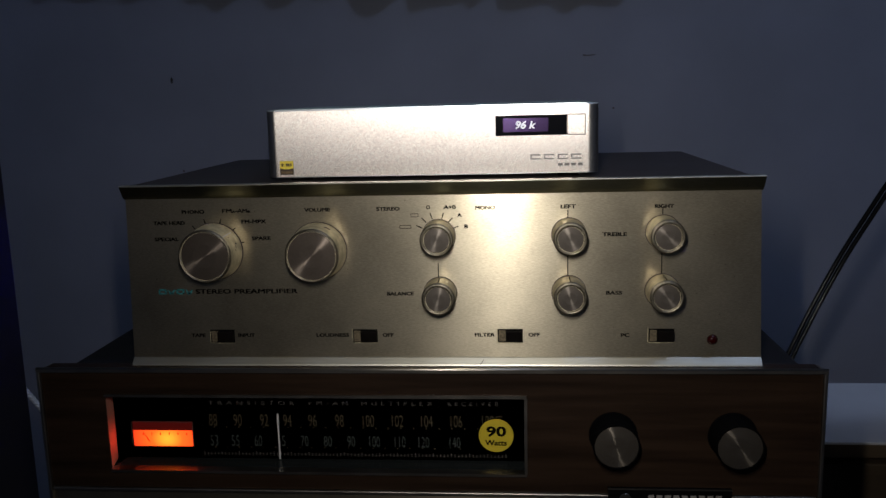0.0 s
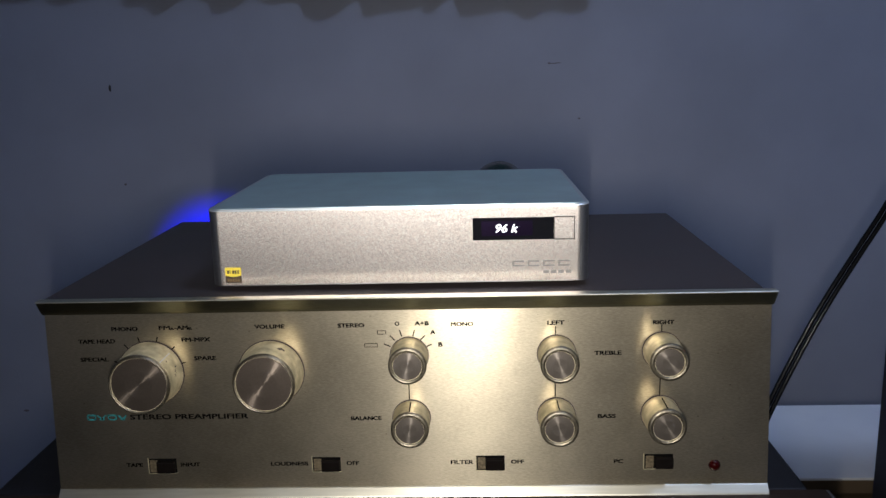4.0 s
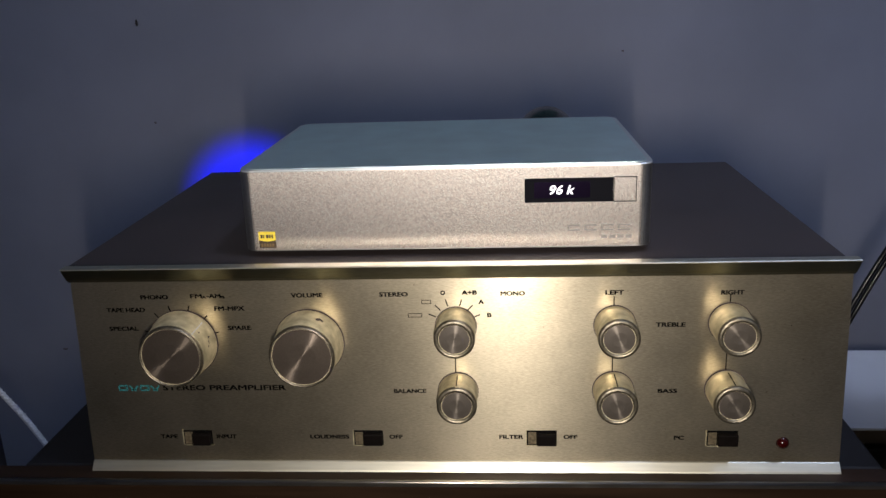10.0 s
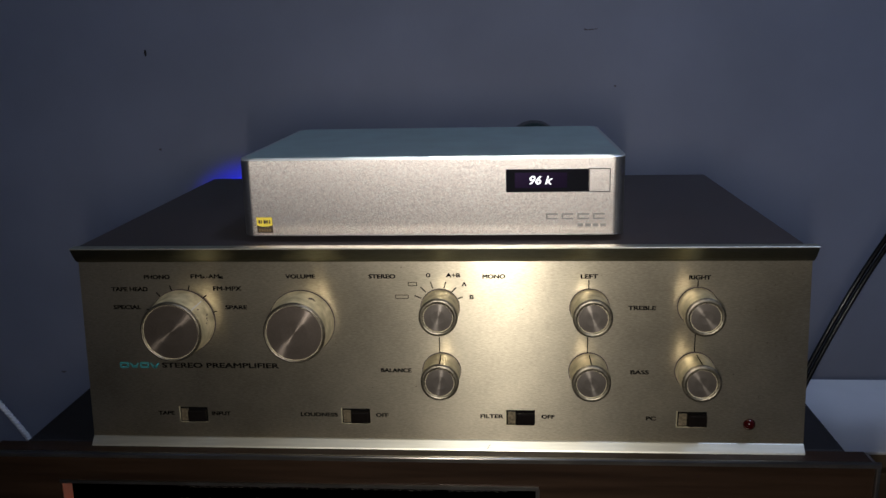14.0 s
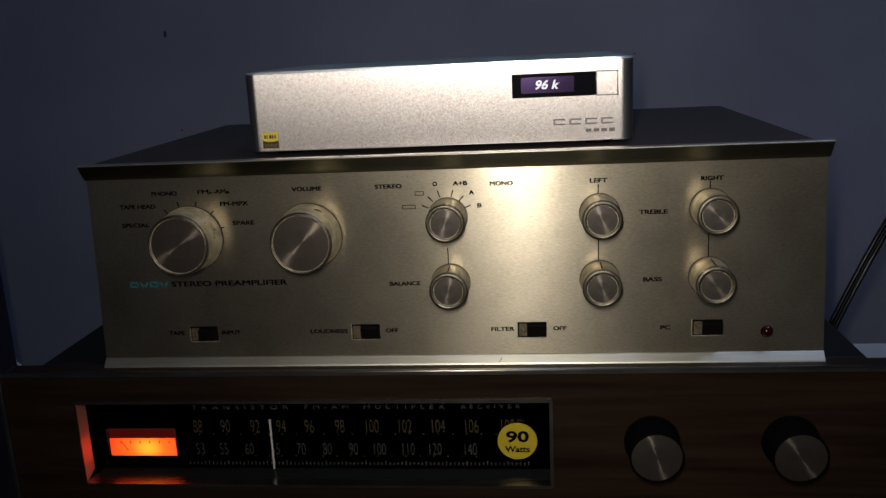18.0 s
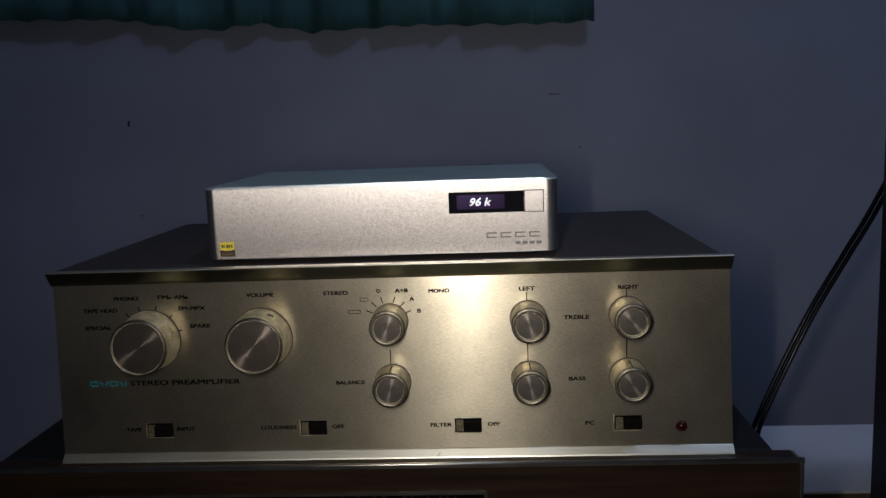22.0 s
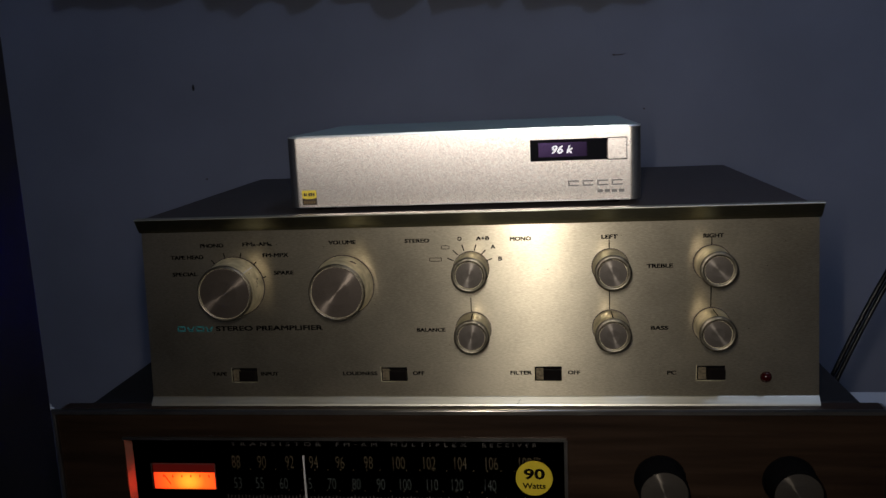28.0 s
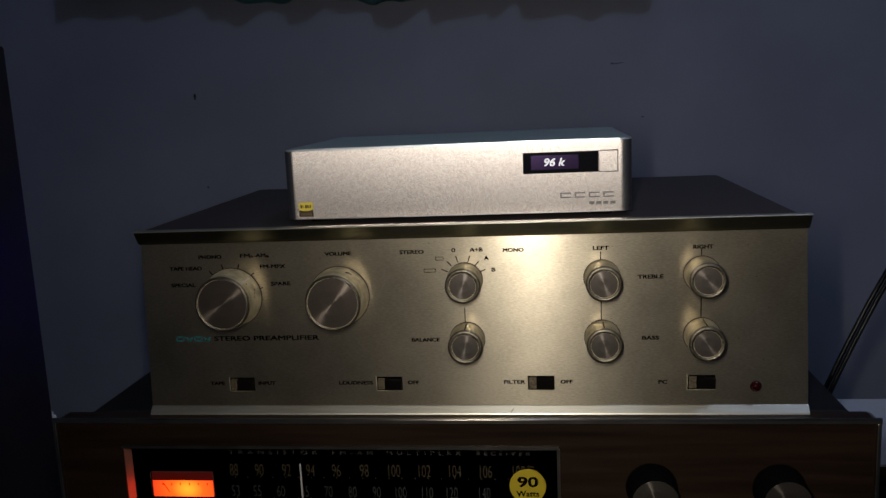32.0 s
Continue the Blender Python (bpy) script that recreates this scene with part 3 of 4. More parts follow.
def receiver():
    root = thing("receiver", (-0.009, 0.60, 0.768), "vintage walnut-fronted stereo receiver with a lit orange meter", "receiver")
    part("cabinet", block(-0.203, 0.1875, 0.449, 0.76, 0.784, RTOP - 0.0020, 0.002), M_CABINET, root, "black vinyl cabinet")
    for x in (-0.17, 0.155):
        for y in (0.48, 0.72):
            part("foot", turned(x, 0, [(0, 0.7685), (0.010, 0.7685), (0.012, 0.784), (0, 0.784)], 16), M_BLACKPL, root)
    for f in [o for o in root.children if o.name.startswith("foot")]:
        for v in f.data.vertices:
            x, y, z = v.co
            v.co = (x, z, y)
    feet = [o for o in root.children if o.name.startswith("foot")]
    for f, y in zip(feet, (0.48, 0.72, 0.48, 0.72)):
        for v in f.data.vertices:
            v.co.y += y
    # walnut front with the dial's opening
    dx0, dx1, dz0, dz1 = -0.1802, 0.0465, 0.8398, 0.8835
    wz0 = 0.8305
    front = pierced(RX0 + 0.002, RX1 - 0.002, wz0, RTOP - 0.0026, dx0, dx1, dz0, dz1, RY, RY + 0.0008)
    part("front_panel", front, M_WOOD, root, "dark walnut front")
    # outer trim
    arc = [(RY - 0.0020 + 0.0009 * (1 - math.cos(a)), RTOP - 0.0009 + 0.0009 * math.sin(a)) for a in (0, 0.3, 0.6, 0.9, 1.2, 1.5708)]
    trim = part("top_trim", slab_x([(RY - 0.002, RTOP - 0.0025), *arc, (RY - 0.0006, RTOP), (RY - 0.0006, RTOP - 0.0025)], RX0, RX1), M_TRIM, root, smooth=True)
    for p in trim.data.polygons:
        p.use_smooth = abs(p.normal.y) < 0.999 and p.normal.z > 0.05
    part("top_board", block(RX0 + 0.002, RX1 - 0.002, RY - 0.0005, 0.4488, RTOP - 0.0025, RTOP - 0.0019), M_WOOD, root)
    part("side_trim", block(RX0, RX0 + 0.002, RY - 0.002, 0.4495, 0.785, RTOP - 0.0023, 0.0005), M_TRIM, root)
    part("side_trim", block(RX1 - 0.002, RX1, RY - 0.002, 0.4495, 0.785, RTOP - 0.0023, 0.0005), M_TRIM, root)
    part("lower_trim", block(RX0 + 0.0022, RX1 - 0.0022, RY - 0.0015, 0.4488, 0.8283, 0.8303, 0.0005), M_TRIM, root)
    part("lower_panel", block(RX0 + 0.0022, RX1 - 0.0022, RY + 0.0005, 0.4488, 0.7855, 0.8281), M_PANEL, root, "brushed metal lower control strip", uv=grain_z)
    strip = [o for o in root.children if o.name.startswith("lower_panel")][0]
    for a, b, lines in ((-0.0955, -0.0823, (0.8235, 0.8211)), (-0.0774, -0.0700, (0.8235, 0.8211)), (-0.0463, -0.0397, (0.8235, 0.8211))):
        for z in lines:
            part("printed_bar", block(a, b, RY + 0.0002, RY + 0.0004, z - 0.0007, z + 0.0007), M_INK, strip)
    part("lettering", writing("MUTING", -0.0630, -0.0529, 0.8235, 0.0015, RY + 0.0003, heavy=0.0002), M_INK, strip)
    # dial frame, recess, glass
    fr = 0.0011
    part("dial_frame", block(dx0, dx1, RY - 0.0012, 0.4405, dz1 - fr, dz1 + 0.0004), M_TRIM, root)
    part("dial_frame", block(dx0, dx1, RY - 0.0012, 0.4405, dz0 - 0.0004, dz0 + fr), M_TRIM, root)
    part("dial_frame", block(dx1 - fr, dx1 + 0.0004, RY - 0.0012, 0.4405, dz0 + fr, dz1 - fr), M_TRIM, root)
    rev = bmesh.new()
    quad = [((dx0 - 0.0003, RY + 0.0008), (dx0 - 0.0022, 0.4489))]
    for (xa, ya), (xb, yb) in quad:
        rev.faces.new([rev.verts.new(p) for p in ((xa, ya, dz0), (xb, yb, dz0 + 0.002), (xb, yb, dz1 - 0.001), (xa, ya, dz1))])
    part("reveal", rev, M_RECESS, root)
    low = bmesh.new()
    low.faces.new([low.verts.new(p) for p in ((dx0, 0.4404, dz0 + 0.0006), (dx1, 0.4404, dz0 + 0.0006), (dx1, 0.4490, dz0 + 0.0022), (dx0 + 0.0034, 0.4490, dz0 + 0.0022))])
    part("reveal", low, M_DIAL, root)
    glass = part("dial_glass", block(dx0 - 0.004, dx1, 0.4490, 0.4520, dz0 - 0.001, dz1 + 0.001), M_DIAL, root, "black glass tuning dial")
    yd = 0.44875
    fm_x = (-0.126, -0.112, -0.097, -0.084, -0.070, -0.055, -0.039, -0.023, -0.007, 0.009, 0.026)
    for v, x in zip(range(88, 110, 2), fm_x):
        w = 0.0046 if v < 100 else 0.0062
        part("numeral", writing(str(v), x - w / 2, x + w / 2, 0.8645, 0.0068, yd, -0.012), M_FM, glass)
    am_x = (-0.126, -0.114, -0.101, -0.088, -0.075, -0.062, -0.049, -0.036, -0.022, -0.009, 0.008)
    for v, x in zip((53, 55, 60, 65, 70, 80, 90, 100, 110, 120, 140), am_x):
        w = 0.0043 if v < 100 else 0.0058
        part("numeral", writing(str(v), x - w / 2, x + w / 2, 0.8525, 0.0062, yd, -0.012), M_AM, glass)
    words = (("TRANSISTOR", -0.128, -0.0795), ("FM-AM", -0.0715, -0.0500), ("MULTIPLEX", -0.0425, -0.0035), ("RECEIVER", 0.0045, 0.0320))
    for w, a, b in words:
        part("lettering", writing(w, a, b, 0.8745, 0.0022, yd, 0.0, spacing=1.9), M_TITLE, glass)
    part("lettering", writing("FM", 0.0305, 0.0335, 0.8672, 0.0014, yd), M_FM, glass)
    dots = bmesh.new()
    for k in range(23):
        x = -0.1255 + k * 0.00695
        block(x - 0.0003, x + 0.0003, yd - 0.0001, yd, 0.8601, 0.8607, bm=dots)
    for k in range(21):
        x = -0.1255 + k * 0.0068
        block(x - 0.0003, x + 0.0003, yd - 0.0001, yd, 0.8485, 0.8490, bm=dots)
    part("scale_dots", dots, M_FM, glass)
    ticks = bmesh.new()
    for k in range(86):
        x = -0.132 + k * 0.00197
        block(x - 0.00022, x + 0.00022, yd - 0.0001, yd, 0.8440, 0.8440 + (0.0016 if k % 5 else 0.0022), bm=ticks)
    part("logging_scale", ticks, M_TITLE, glass)
    part("pointer", block(-0.0894, -0.0886, 0.4474, 0.4482, 0.8425, 0.8685), M_POINTER, glass, "white tuning pointer")
    # lit meter
    meter = part("meter", block(-0.1722, -0.1378, 0.4484, 0.4490, 0.8489, 0.8633), M_METERDIM, root, "orange lit tuning meter")
    part("lit_field", block(-0.1718, -0.1382, 0.4478, 0.4483, 0.8493, 0.8583), M_METERGLOW, meter)
    scale = bmesh.new()
    for k in range(6):
        x = -0.1660 + k * 0.0050
        block(x - 0.0002, x + 0.0002, 0.4472, 0.4475, 0.8561, 0.8573, bm=scale)
    part("meter_scale", scale, M_INK, meter)
    for xa, za, xb, zb in ((-0.1726, 0.8635, -0.1374, 0.8635), (-0.1726, 0.8491, -0.1726, 0.8635), (-0.1374, 0.8491, -0.1374, 0.8635)):
        part("window_edge", stroke(xa, za, xb, zb, 0.00035, 0.4476), M_TITLE, meter)
    part("needle", stroke(-0.1655, 0.8571, -0.1625, 0.8521, 0.0004, 0.4473), M_INK, meter)
    # round sticker
    sticker = part("sticker", turned(0.0303, 0.8568, [(0.0, 0.4482), (0.0093, 0.4482), (0.0094, 0.4486)], 40), M_STICKER, root, "round yellow paper sticker")
    part("lettering", writing("90", 0.0250, 0.0358, 0.8592, 0.0060, 0.44812, 0.035), M_INK, sticker)
    part("lettering", writing("Watts", 0.0243, 0.0361, 0.8528, 0.0032, 0.44812, 0.03), M_INK, sticker)
    # knobs
    for x in (0.0910, 0.1512):
        knob(root, x, 0.8630, RY, 0.4195, 0.0115, cap=M_TUNECAP, side=M_SLOT, ring=M_SLOT, skirt=0.0006, rim=0.0004)
    # name plate
    plate = part("name_plate", block(0.0885, 0.1515, RY - 0.0022, RY, 0.8200, 0.8345, 0.0004), M_SLOT, root, "black name plate")
    part("plate_edge", block(0.0885, 0.1515, RY - 0.0026, RY - 0.0023, 0.8338, 0.8345), M_TRIM, plate)
    part("emblem", turned(0.0975, 0.8285, [(0, RY - 0.0026), (0.0030, RY - 0.0026), (0.0032, RY - 0.0023)], 24), M_TRIM, plate)
    bars = bmesh.new()
    for k in range(9):
        block(0.1090 + k * 0.0043, 0.1090 + k * 0.0043 + 0.0030, RY - 0.0025, RY - 0.0023, 0.8270, 0.8310, bm=bars)
    part("emblem_bars", bars, M_LOGO, plate)


receiver()


# ---- preamplifier ----
FY = 0.448


def preamplifier():
    root = thing("preamplifier", (0, 0.55, 0.8970), "vintage stereo preamplifier with a brushed champagne metal face", "preamplifier")
    part("chassis", block(-0.1645, 0.1615, 0.4525, 0.645, 0.9011, 0.9884), M_CHASSIS, root)
    part("top_cover", block(-0.1665, 0.1625, 0.4478, 0.646, 0.9886, 0.9940, 0.0010), M_CHASSIS, root, "dark brown enamelled cover")
    for x in (-0.13, 0.13):
        for y in (0.49, 0.63):
            foot = turned(x, 0, [(0, 0.8971), (0.008, 0.8971), (0.009, 0.9012), (0, 0.9012)], 16)
            for v in foot.verts:
                v.co = (v.co.x, v.co.z + y, v.co.y)
            part("foot", foot, M_BLACKPL, root)
    plate = slab_x([(FY, 0.9011), (FY, 0.9876), (0.4518, 0.9876), (0.4518, 0.9011)], -0.1642, 0.1642)
    for v in plate.verts:
        v.co.x *= 1.0 + 0.018 * (0.9876 - v.co.z) / 0.0865  # a little wider at the foot
    face = part("faceplate", plate, M_PANEL, root, uv=grain_z)
    part("upper_lip", slab_x([(0.4429, 0.9946), (0.4425, 0.9948), (0.4425, 0.9951), (0.4428, 0.9953), (0.4475, 0.9953), (0.4475, 0.9946)], -0.165, 0.165), M_LIP, face, uv=grain_z)
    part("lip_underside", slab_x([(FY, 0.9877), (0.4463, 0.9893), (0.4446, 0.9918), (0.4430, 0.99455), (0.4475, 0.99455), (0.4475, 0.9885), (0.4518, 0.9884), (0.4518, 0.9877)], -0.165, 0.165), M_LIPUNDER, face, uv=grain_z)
    part("lower_lip", slab_x([(FY, 0.9010), (0.4475, 0.9007), (0.4450, 0.8978), (0.4447, 0.8971), (0.4520, 0.8971), (0.4520, 0.9010)], -0.1672, 0.1672), M_LIP, face, uv=grain_z)
    yl = FY - 0.00015
    h = 0.00185
    for text, a, b, z in (("PHONO", -0.1340, -0.1220, 0.9805), ("TAPE HEAD", -0.1500, -0.1330, 0.9747), ("FM-MPX", -0.1020, -0.0890, 0.9750), ("SPECIAL", -0.1500, -0.1370, 0.9660),
                          ("SPARE", -0.0970, -0.0870, 0.9660), ("VOLUME", -0.0680, -0.0545, 0.9807), ("STEREO", -0.0300, -0.0180, 0.9807), ("MONO", 0.0213, 0.0313, 0.9806),
                          ("A+B", 0.0050, 0.0112, 0.9812), ("O", -0.0040, -0.0022, 0.9812), ("A", 0.0120, 0.0140, 0.9770), ("B", 0.0155, 0.0172, 0.9710),
                          ("LEFT", 0.0648, 0.0722, 0.9806), ("RIGHT", 0.1120, 0.1212, 0.9801), ("TREBLE", 0.0860, 0.0980, 0.9660), ("BASS", 0.0880, 0.0960, 0.9354),
                          ("BALANCE", -0.0260, -0.0120, 0.9356), ("TAPE", -0.1340, -0.1263, 0.9131), ("INPUT", -0.1080, -0.0990, 0.9131), ("LOUDNESS", -0.0650, -0.0475, 0.9131),
                          ("OFF", -0.0292, -0.0235, 0.9131), ("FILTER", 0.0198, 0.0302, 0.9131), ("OFF", 0.0480, 0.0538, 0.9131), ("PC", 0.0958, 0.1000, 0.9128)):
        part("lettering", writing(text, a, b, z, h, yl, heavy=0.00030), M_INK, face)
    for text, a, b, hh, dz in (("FM", -0.1120, -0.1070, h, 0), ("A", -0.1068, -0.1052, 0.0011, -0.0005), ("-AM", -0.1048, -0.0988, h, 0), ("B", -0.0985, -0.0970, 0.0011, -0.0005)):
        part("lettering", writing(text, a, b, 0.9808 + dz, hh, yl, heavy=0.00024), M_INK, face)
    part("lettering", writing("STEREO PREAMPLIFIER", -0.1298, -0.0742, 0.9374, 0.0024, yl, heavy=0.00036), M_INK, face)
    # teal maker's mark as plain shapes
    mark = bmesh.new()
    for k in range(4):
        x, za, zb = -0.1500 + k * 0.0049, 0.9364, 0.9385
        if k % 2 == 0:
            for q in ((x, za, x + 0.004, za), (x, zb, x + 0.004, zb), (x + 0.0002, za, x + 0.0002, zb), (x + 0.0038, za, x + 0.0038, zb)):
                stroke(*q, 0.0008, yl, mark)
        else:
            for q in ((x, zb, x + 0.002, za), (x + 0.004, zb, x + 0.002, za), (x + 0.0008, za, x + 0.0032, za)):
                stroke(*q, 0.0008, yl, mark)
    part("makers_mark", mark, M_TEAL, face, "teal printed maker's mark")
    for a, b, z in ((-0.0120, -0.0082, 0.9772), (-0.0180, -0.0122, 0.9712)):
        rect = bmesh.new()
        for q in ((a, z - 0.0008, b, z - 0.0008), (a, z + 0.0008, b, z + 0.0008), (a, z - 0.0008, a, z + 0.0008), (b, z - 0.0008, b, z + 0.0008)):
            stroke(*q, 0.0003, yl, rect)
        part("printed_box", rect, M_INK, face)
    # scale ticks
    for cx, cz, r0, r1, angles in ((-0.1178, 0.9600, 0.0135, 0.0172, (163, 130, 105, 74, 44, 14)), (0.0015, 0.9670, 0.0085, 0.0118, (156, 132, 107, 73, 47, 21))):
        for a in angles:
            c, s = math.cos(radians(a)), math.sin(radians(a))
            part("tick", stroke(cx + r0 * c, cz + r0 * s, cx + r1 * c, cz + r1 * s, 0.00055, yl), M_INK, face)
    for x, z0, z1 in ((0.0685, 0.9745, 0.9790), (0.1160, 0.9745, 0.9790), (0.0015, 0.9440, 0.9520), (0.0685, 0.9440, 0.9600), (0.1160, 0.9440, 0.9600)):
        part("tick", stroke(x, z0, x, z1, 0.00050, yl), M_INK, face)
    # small bright pits worn into the face
    rnd = random.Random(5)
    pits = bmesh.new()
    for k in range(46):
        px, pz, pr = rnd.uniform(-0.160, 0.160), rnd.uniform(0.909, 0.985), rnd.uniform(0.00010, 0.00028)
        pits.faces.new([pits.verts.new((px + pr * math.cos(j * 1.256 + k) * 1.5, yl + 0.00005, pz + pr * math.sin(j * 1.256 + k))) for j in range(5)])
    tagged(part("wear_pits", pits, M_RIMLINE, face), kind="stuff")
    # knobs
    selector = knob(root, -0.1173, 0.9595, FY, 0.4312, 0.0138, skirt=0.0012, line=45, line_material=M_POINTER)
    vol = knob(root, -0.0615, 0.9592, FY, 0.4312, 0.0138, skirt=0.0012)
    def scuffs(body, cx, cz, radius, spots):
        """Dark worn spots on a knob's side: angle, place along the side, half width, length."""
        for a, yy, w, l in spots:
            c, sn = math.cos(radians(a)), math.sin(radians(a))
            o = Vector((cx + radius * c, yy, cz + radius * sn))
            t = Vector((-sn, 0, c)) * w
            u = Vector((0, l, 0))
            spot = bmesh.new()
            spot.faces.new([spot.verts.new(v) for v in (o - t, o - u * 0.6, o + t, o + t * 0.4 + u, o - t * 0.5 + u * 0.8)])
            part("scuff", spot, M_SCUFFSHADE, body, "dark worn spot")

    scuffs(vol, -0.0615, 0.9592, 0.0145, ((62, 0.4415, 0.0016, 0.0012), (66, 0.4405, 0.0010, 0.0016), (58, 0.4410, 0.0008, 0.0008)))
    scuffs(selector, -0.1173, 0.9595, 0.0145, ((14, 0.4400, 0.0010, 0.0006), (20, 0.4415, 0.0005, 0.0012), (8, 0.4385, 0.0006, 0.0005), (38, 0.4370, 0.0004, 0.0009)))
    part("scratch", stroke(0.0228, 0.8978, 0.0245, 0.9004, 0.0002, 0.4447), M_INK, face, "short dark scratch")
    for x, z, tip in ((0.0022, 0.9662, 0.4325), (0.0023, 0.9358, 0.4328), (0.0690, 0.9662, 0.4315), (0.1163, 0.9670, 0.4310), (0.0690, 0.9361, 0.4318), (0.1164, 0.9366, 0.4315)):
        knob(root, x, z, FY, tip, 0.0084, cap=M_CAPSMALL, skirt=0.0002, line=90 if z < 0.95 else None, rim=0.0020)
    # slide switches
    for x in (-0.1165, -0.0385, 0.0385, 0.1165):
        sw = part("slide_switch", block(x - 0.0066, x + 0.0066, FY - 0.0003, FY + 0.0006, 0.9091, 0.9163), M_SLOT, root)
        part("slot_edge", block(x - 0.0070, x - 0.00665, FY - 0.0004, FY + 0.0002, 0.9088, 0.9166), M_KNOB, sw)
        part("slot_edge", block(x - 0.0070, x + 0.0068, FY - 0.0004, FY + 0.0002, 0.90875, 0.90905), M_KNOB, sw)
        part("switch_plate", block(x - 0.0060, x - 0.0024, FY - 0.0006, FY - 0.00035, 0.9097, 0.9157), M_SWBACK, sw)
        part("slider", block(x - 0.0022, x + 0.0064, FY - 0.0030, FY - 0.0004, 0.9099, 0.9155, 0.0005), M_BLACKPL, sw)
    part("pilot_lamp", turned(0.1424, 0.9104, [(0, FY - 0.0022), (0.0012, FY - 0.0020), (0.0024, FY - 0.0010), (0.0028, FY)], 24), M_REDGLASS, root, "red jewel pilot lamp", smooth=True)


preamplifier()


# ---- digital converter ----
def rounded_slab(x0, x1, y0, y1, z0, z1, r, n=8):
    bm = bmesh.new()
    ring = []
    for cx, cy, a0 in ((x1 - r, y1 - r, 0), (x0 + r, y1 - r, 90), (x0 + r, y0 + r, 180), (x1 - r, y0 + r, 270)):
        for k in range(n + 1):
            a = radians(a0 + 90 * k / n)
            ring.append((cx + r * math.cos(a), cy + r * math.sin(a)))
    lo = [bm.verts.new((x, y, z0)) for x, y in ring]
    hi = [bm.verts.new((x, y, z1)) for x, y in ring]
    m = len(ring)
    for i in range(m):
        bm.faces.new((lo[i], lo[(i + 1) % m], hi[(i + 1) % m], hi[i]))
    bm.faces.new(lo[::-1])
    bm.faces.new(hi)
    return bm


def converter():
    by, bx0, bx1, bz0, bz1, yb = 0.4615, -0.0903, 0.0855, 0.9966, 1.0325, 0.5910
    root = thing("digital_converter", (-0.002, 0.525, 0.994), "slim silver digital audio converter with a small lit display", "audio converter")
    bm = rounded_slab(bx0, bx1, by, yb, bz0, bz1 - 0.0009, 0.0060)
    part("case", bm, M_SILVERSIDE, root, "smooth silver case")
    plate = rounded_slab(bx0 + 0.0042, bx1 - 0.0042, by - 0.0003, by + 0.004, bz0 + 0.0004, bz1 - 0.0010, 0.0016)
    part("front_plate", plate, M_SILVER, root, "grainy blasted silver front", uv=grain_x)
    top = rounded_slab(bx0 + 0.0021, bx1 - 0.0021, by + 0.0021, yb - 0.0021, bz1 - 0.0006, bz1, 0.0050)
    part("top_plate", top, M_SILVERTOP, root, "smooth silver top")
    rim = rounded_slab(bx0, bx1, by, yb, bz1 - 0.0009, bz1 - 0.0002, 0.0060)
    bmesh.ops.bevel(rim, geom=[e for e in rim.edges if all(v.co.z > bz1 - 0.0005 for v in e.verts)], offset=0.0006, segments=3, affect="EDGES", profile=0.5)
    part("bright_edge", rim, M_SILVEREDGE, root)
    for x in (bx0 + 0.015, bx1 - 0.015):
        for y in (by + 0.015, yb - 0.015):
            foot = turned(x, 0, [(0, 0.9940), (0.006, 0.9940), (0.006, 0.9971), (0, 0.9971)], 16)
            for v in foot.verts:
                v.co = (v.co.x, v.co.z + y, v.co.y)
            part("foot", foot, M_BLACKPL, root)
    by -= 0.0003
    disp = part("display", block(0.0320, 0.0688, by - 0.0004, by + 0.001, 1.0163, 1.0267, 0.0002), M_DISPLAY, root, "black glass display")
    part("lit_field", block(0.0360, 0.0592, by - 0.0006, by - 0.00045, 1.0182, 1.0252), M_OLED, disp)
    part("readout", writing("96 k", 0.0424, 0.0528, 1.0218, 0.0040, by - 0.0008, 0.015, lean=0.25), M_DIGIT, disp, "white readout 96 k")
    part("button_gap", block(0.0689, 0.0784, by - 0.0001, by + 0.001, 1.0161, 1.0269), M_SLOT, root)
    part("button", block(0.0692, 0.0781, by - 0.0003, by + 0.001, 1.0164, 1.0266, 0.0002), M_SILVER, root, uv=grain_x)
    for k in range(4):
        x = 0.0500 + k * 0.0070
        shape = bmesh.new()
        for xa, xb, za, zb in ((x, x + 0.0052, 1.0038, 1.0044), (x, x + 0.0052, 1.0059, 1.0065), (x, x + 0.0007, 1.0045, 1.0058)):
            block(xa, xb, by - 0.0002, by, za, zb, bm=shape)
        part("printed_mark", shape, M_LOGO, root)
    for k in range(4):
        x = 0.0642 + k * 0.0034
        part("printed_mark", block(x, x + 0.0025, by - 0.0002, by, 1.0004, 1.0018), M_LOGO, root)
    badge = part("badge", block(-0.0832, -0.0758, by - 0.0003, by, 0.9981, 1.0055), M_BADGEBROWN, root, "yellow and brown badge")
    field = bmesh.new()
    top_v = [field.verts.new((-0.0832 + 0.0074 * k / 12, by - 0.0004, 1.0055)) for k in range(13)]
    low_v = [field.verts.new((-0.0832 + 0.0074 * k / 12, by - 0.0004, 1.0017 - 0.0006 * math.sin(k / 12 * math.pi))) for k in range(13)]
    for k in range(12):
        field.faces.new((low_v[k], low_v[k + 1], top_v[k + 1], top_v[k]))
    part("badge_field", field, M_YELLOW, badge, "yellow upper field")
    for k, w in enumerate((0.0009, 0.0004, 0.0010, 0.0008, 0.0007)):
        x = -0.0823 + k * 0.0012
        part("badge_bar", block(x, x + w, by - 0.0006, by - 0.00045, 1.0026, 1.0042), M_BADGEBROWN, badge)
        part("badge_bar", block(x, x + 0.0007, by - 0.0005, by - 0.00035, 0.9988, 1.0001), M_GOLDBAR, badge)
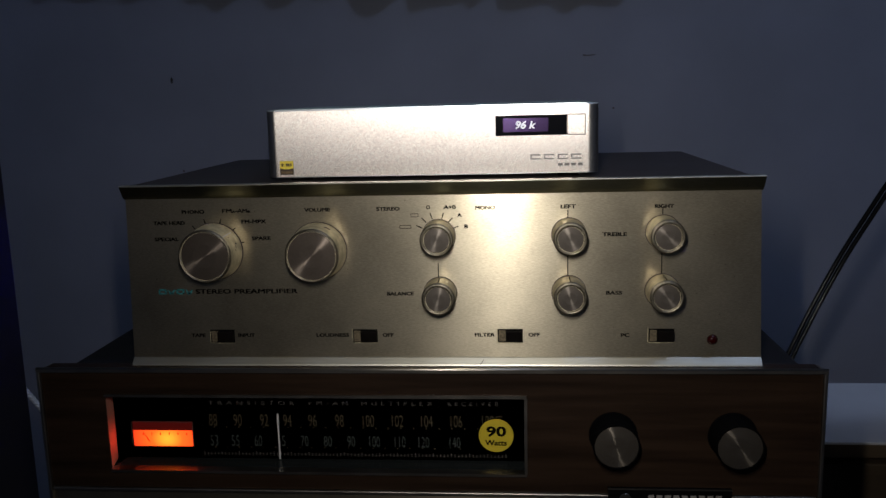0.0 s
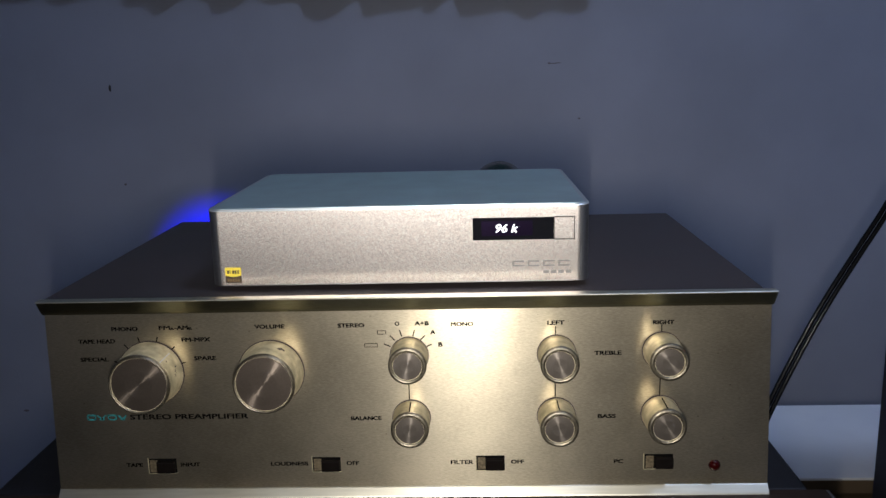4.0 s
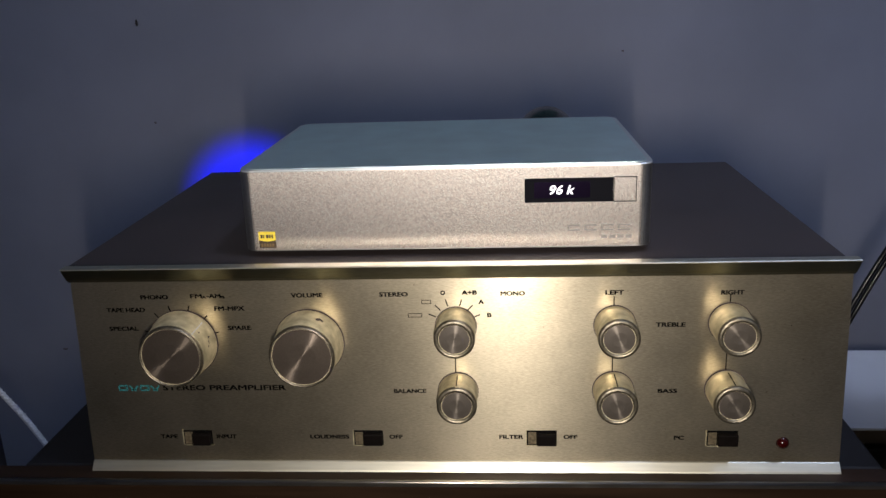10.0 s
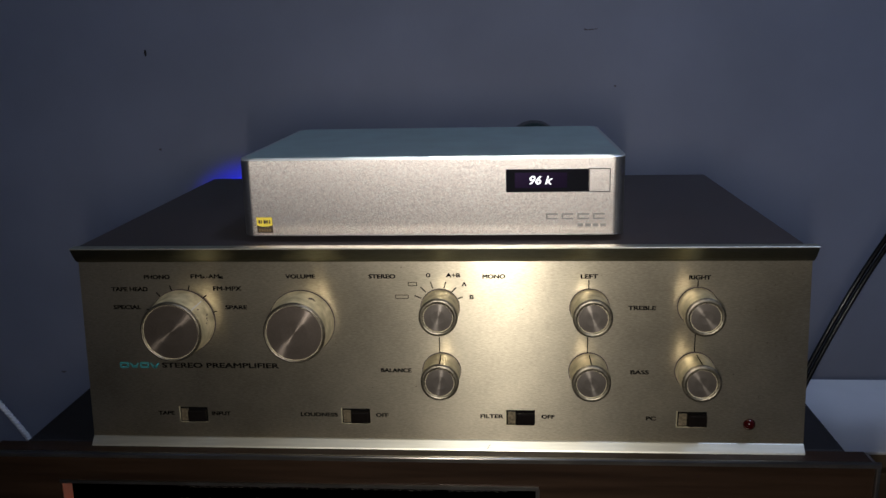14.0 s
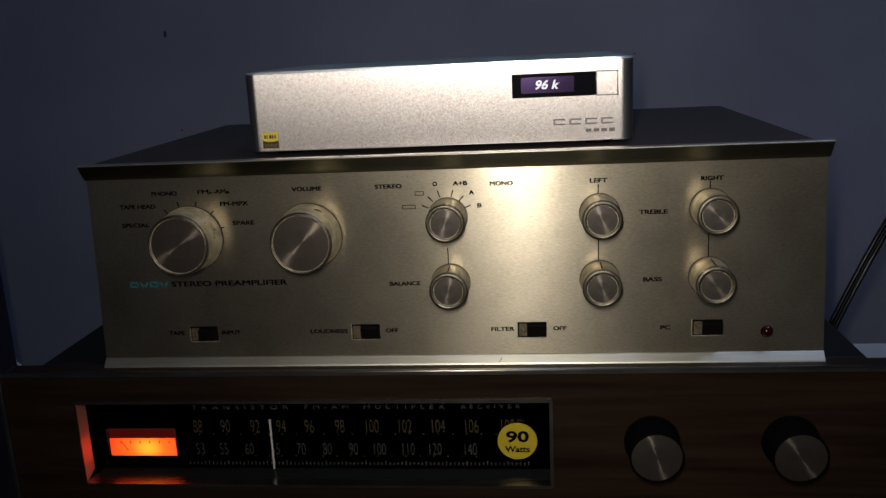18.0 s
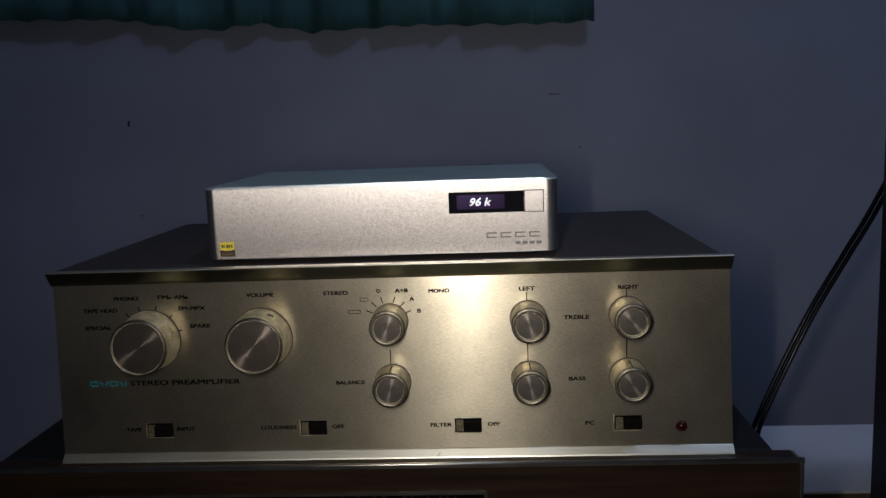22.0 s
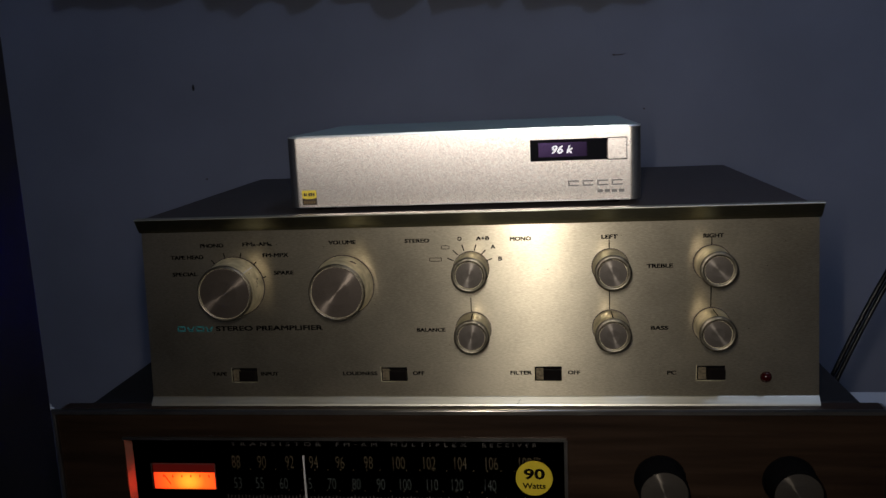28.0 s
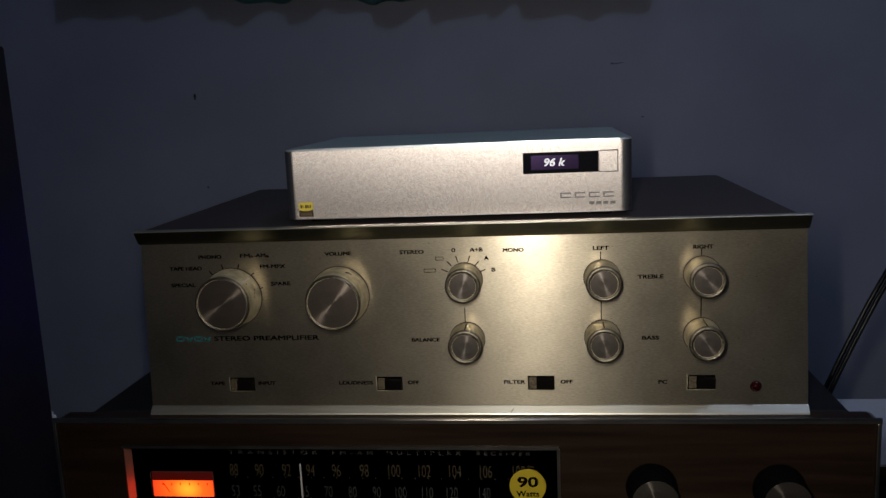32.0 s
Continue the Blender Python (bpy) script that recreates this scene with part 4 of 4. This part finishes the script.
    # plugs at the back
    for x, z in ((-0.0735, 1.0135), (-0.0530, 1.0160)):
        t = thing("audio_plug", (x, yb, z), "dull gold phono plug with a black lead", "plug", "phono plugs behind the converter")
        part("barrel", turned(x, z, [(0, yb), (0.0042, yb), (0.0044, yb + 0.022), (0.0048, yb + 0.024), (0.0048, yb + 0.072), (0.0030, yb + 0.080), (0, yb + 0.080)], 20), M_GOLD, t, smooth=True)
        part("lead", tube(smooth_line([(x, yb + 0.079, z), (x, yb + 0.100, z - 0.010), (x - 0.01, yb + 0.13, 0.970), (x - 0.02, yb + 0.15, 0.92)]), 0.0022), M_CABLE, t, smooth=True)
    t = thing("data_plug", (-0.0065, yb, 1.014), "small white plug with a white lead", "plug")
    part("plug_body", block(-0.0120, -0.0010, yb, yb + 0.070, 1.0095, 1.0176, 0.0015), M_CORD, t)
    part("lead", tube(smooth_line([(-0.0065, yb + 0.069, 1.0135), (-0.007, yb + 0.09, 1.006), (-0.010, yb + 0.12, 0.975), (-0.012, yb + 0.15, 0.92)]), 0.0018), M_CORD, t, smooth=True)
    t = thing("mains_plug", (0.05, yb, 1.015), "round glossy black plug with a black cable", "plug")
    part("plug_body", turned(0.0512, 1.0112, [(0, yb), (0.0130, yb), (0.0150, yb + 0.003), (0.0165, yb + 0.030), (0.0184, yb + 0.036), (0.0184, yb + 0.068), (0.0176, yb + 0.074), (0.012, yb + 0.080), (0, yb + 0.080)], 40), M_GLOSSBLACK, t, smooth=True)
    part("lead", tube(smooth_line([(0.0515, yb + 0.079, 1.015), (0.053, yb + 0.10, 1.006), (0.06, yb + 0.13, 0.97), (0.07, yb + 0.16, 0.90)]), 0.004), M_CABLE, t, smooth=True)


converter()


# ---- loose cables ----
def cables():
    a = [(0.280, 0.776, 0.776), (0.286, 0.780, 0.791), (0.308, 0.785, 0.838), (0.333, 0.790, 0.886), (0.362, 0.797, 0.932), (0.389, 0.806, 0.972), (0.436, 0.835, 1.040), (0.466, 0.84, 1.10)]
    for d in (-0.0022, 0.0022):
        t = thing("black_cable", (0.30, 0.80, 0.768), "thin black cable rising behind the receiver", "cable", "pair of black cables")
        part("lead", tube(smooth_line([(0.276 + d, 0.772, 0.7695)] + [(x + d, y, z - d * 0.5) for x, y, z in a]), 0.0021, 10), M_CABLE, t, smooth=True)
    t = thing("white_cord", (-0.4, 0.89, 0), "white twisted cord hanging behind the stand", "cord")
    base = smooth_line([(-0.640, 0.90, 0.862), (-0.570, 0.885, 0.797), (-0.516, 0.88, 0.740), (-0.4864, 0.88, 0.700), (-0.4682, 0.88, 0.670), (-0.4531, 0.88, 0.640), (-0.4413, 0.88, 0.610), (-0.430, 0.88, 0.565), (-0.418, 0.88, 0.47), (-0.41, 0.88, 0.30), (-0.40, 0.89, 0.004)], 24)
    for ph in (0, math.pi):
        pts = [p + Vector((0.0017 * math.cos(i * 1.3 + ph), 0.0017 * math.sin(i * 1.3 + ph), 0)) for i, p in enumerate(base)]
        part("strand", tube(pts, 0.0020, 7), M_CORD, t, smooth=True)


cables()
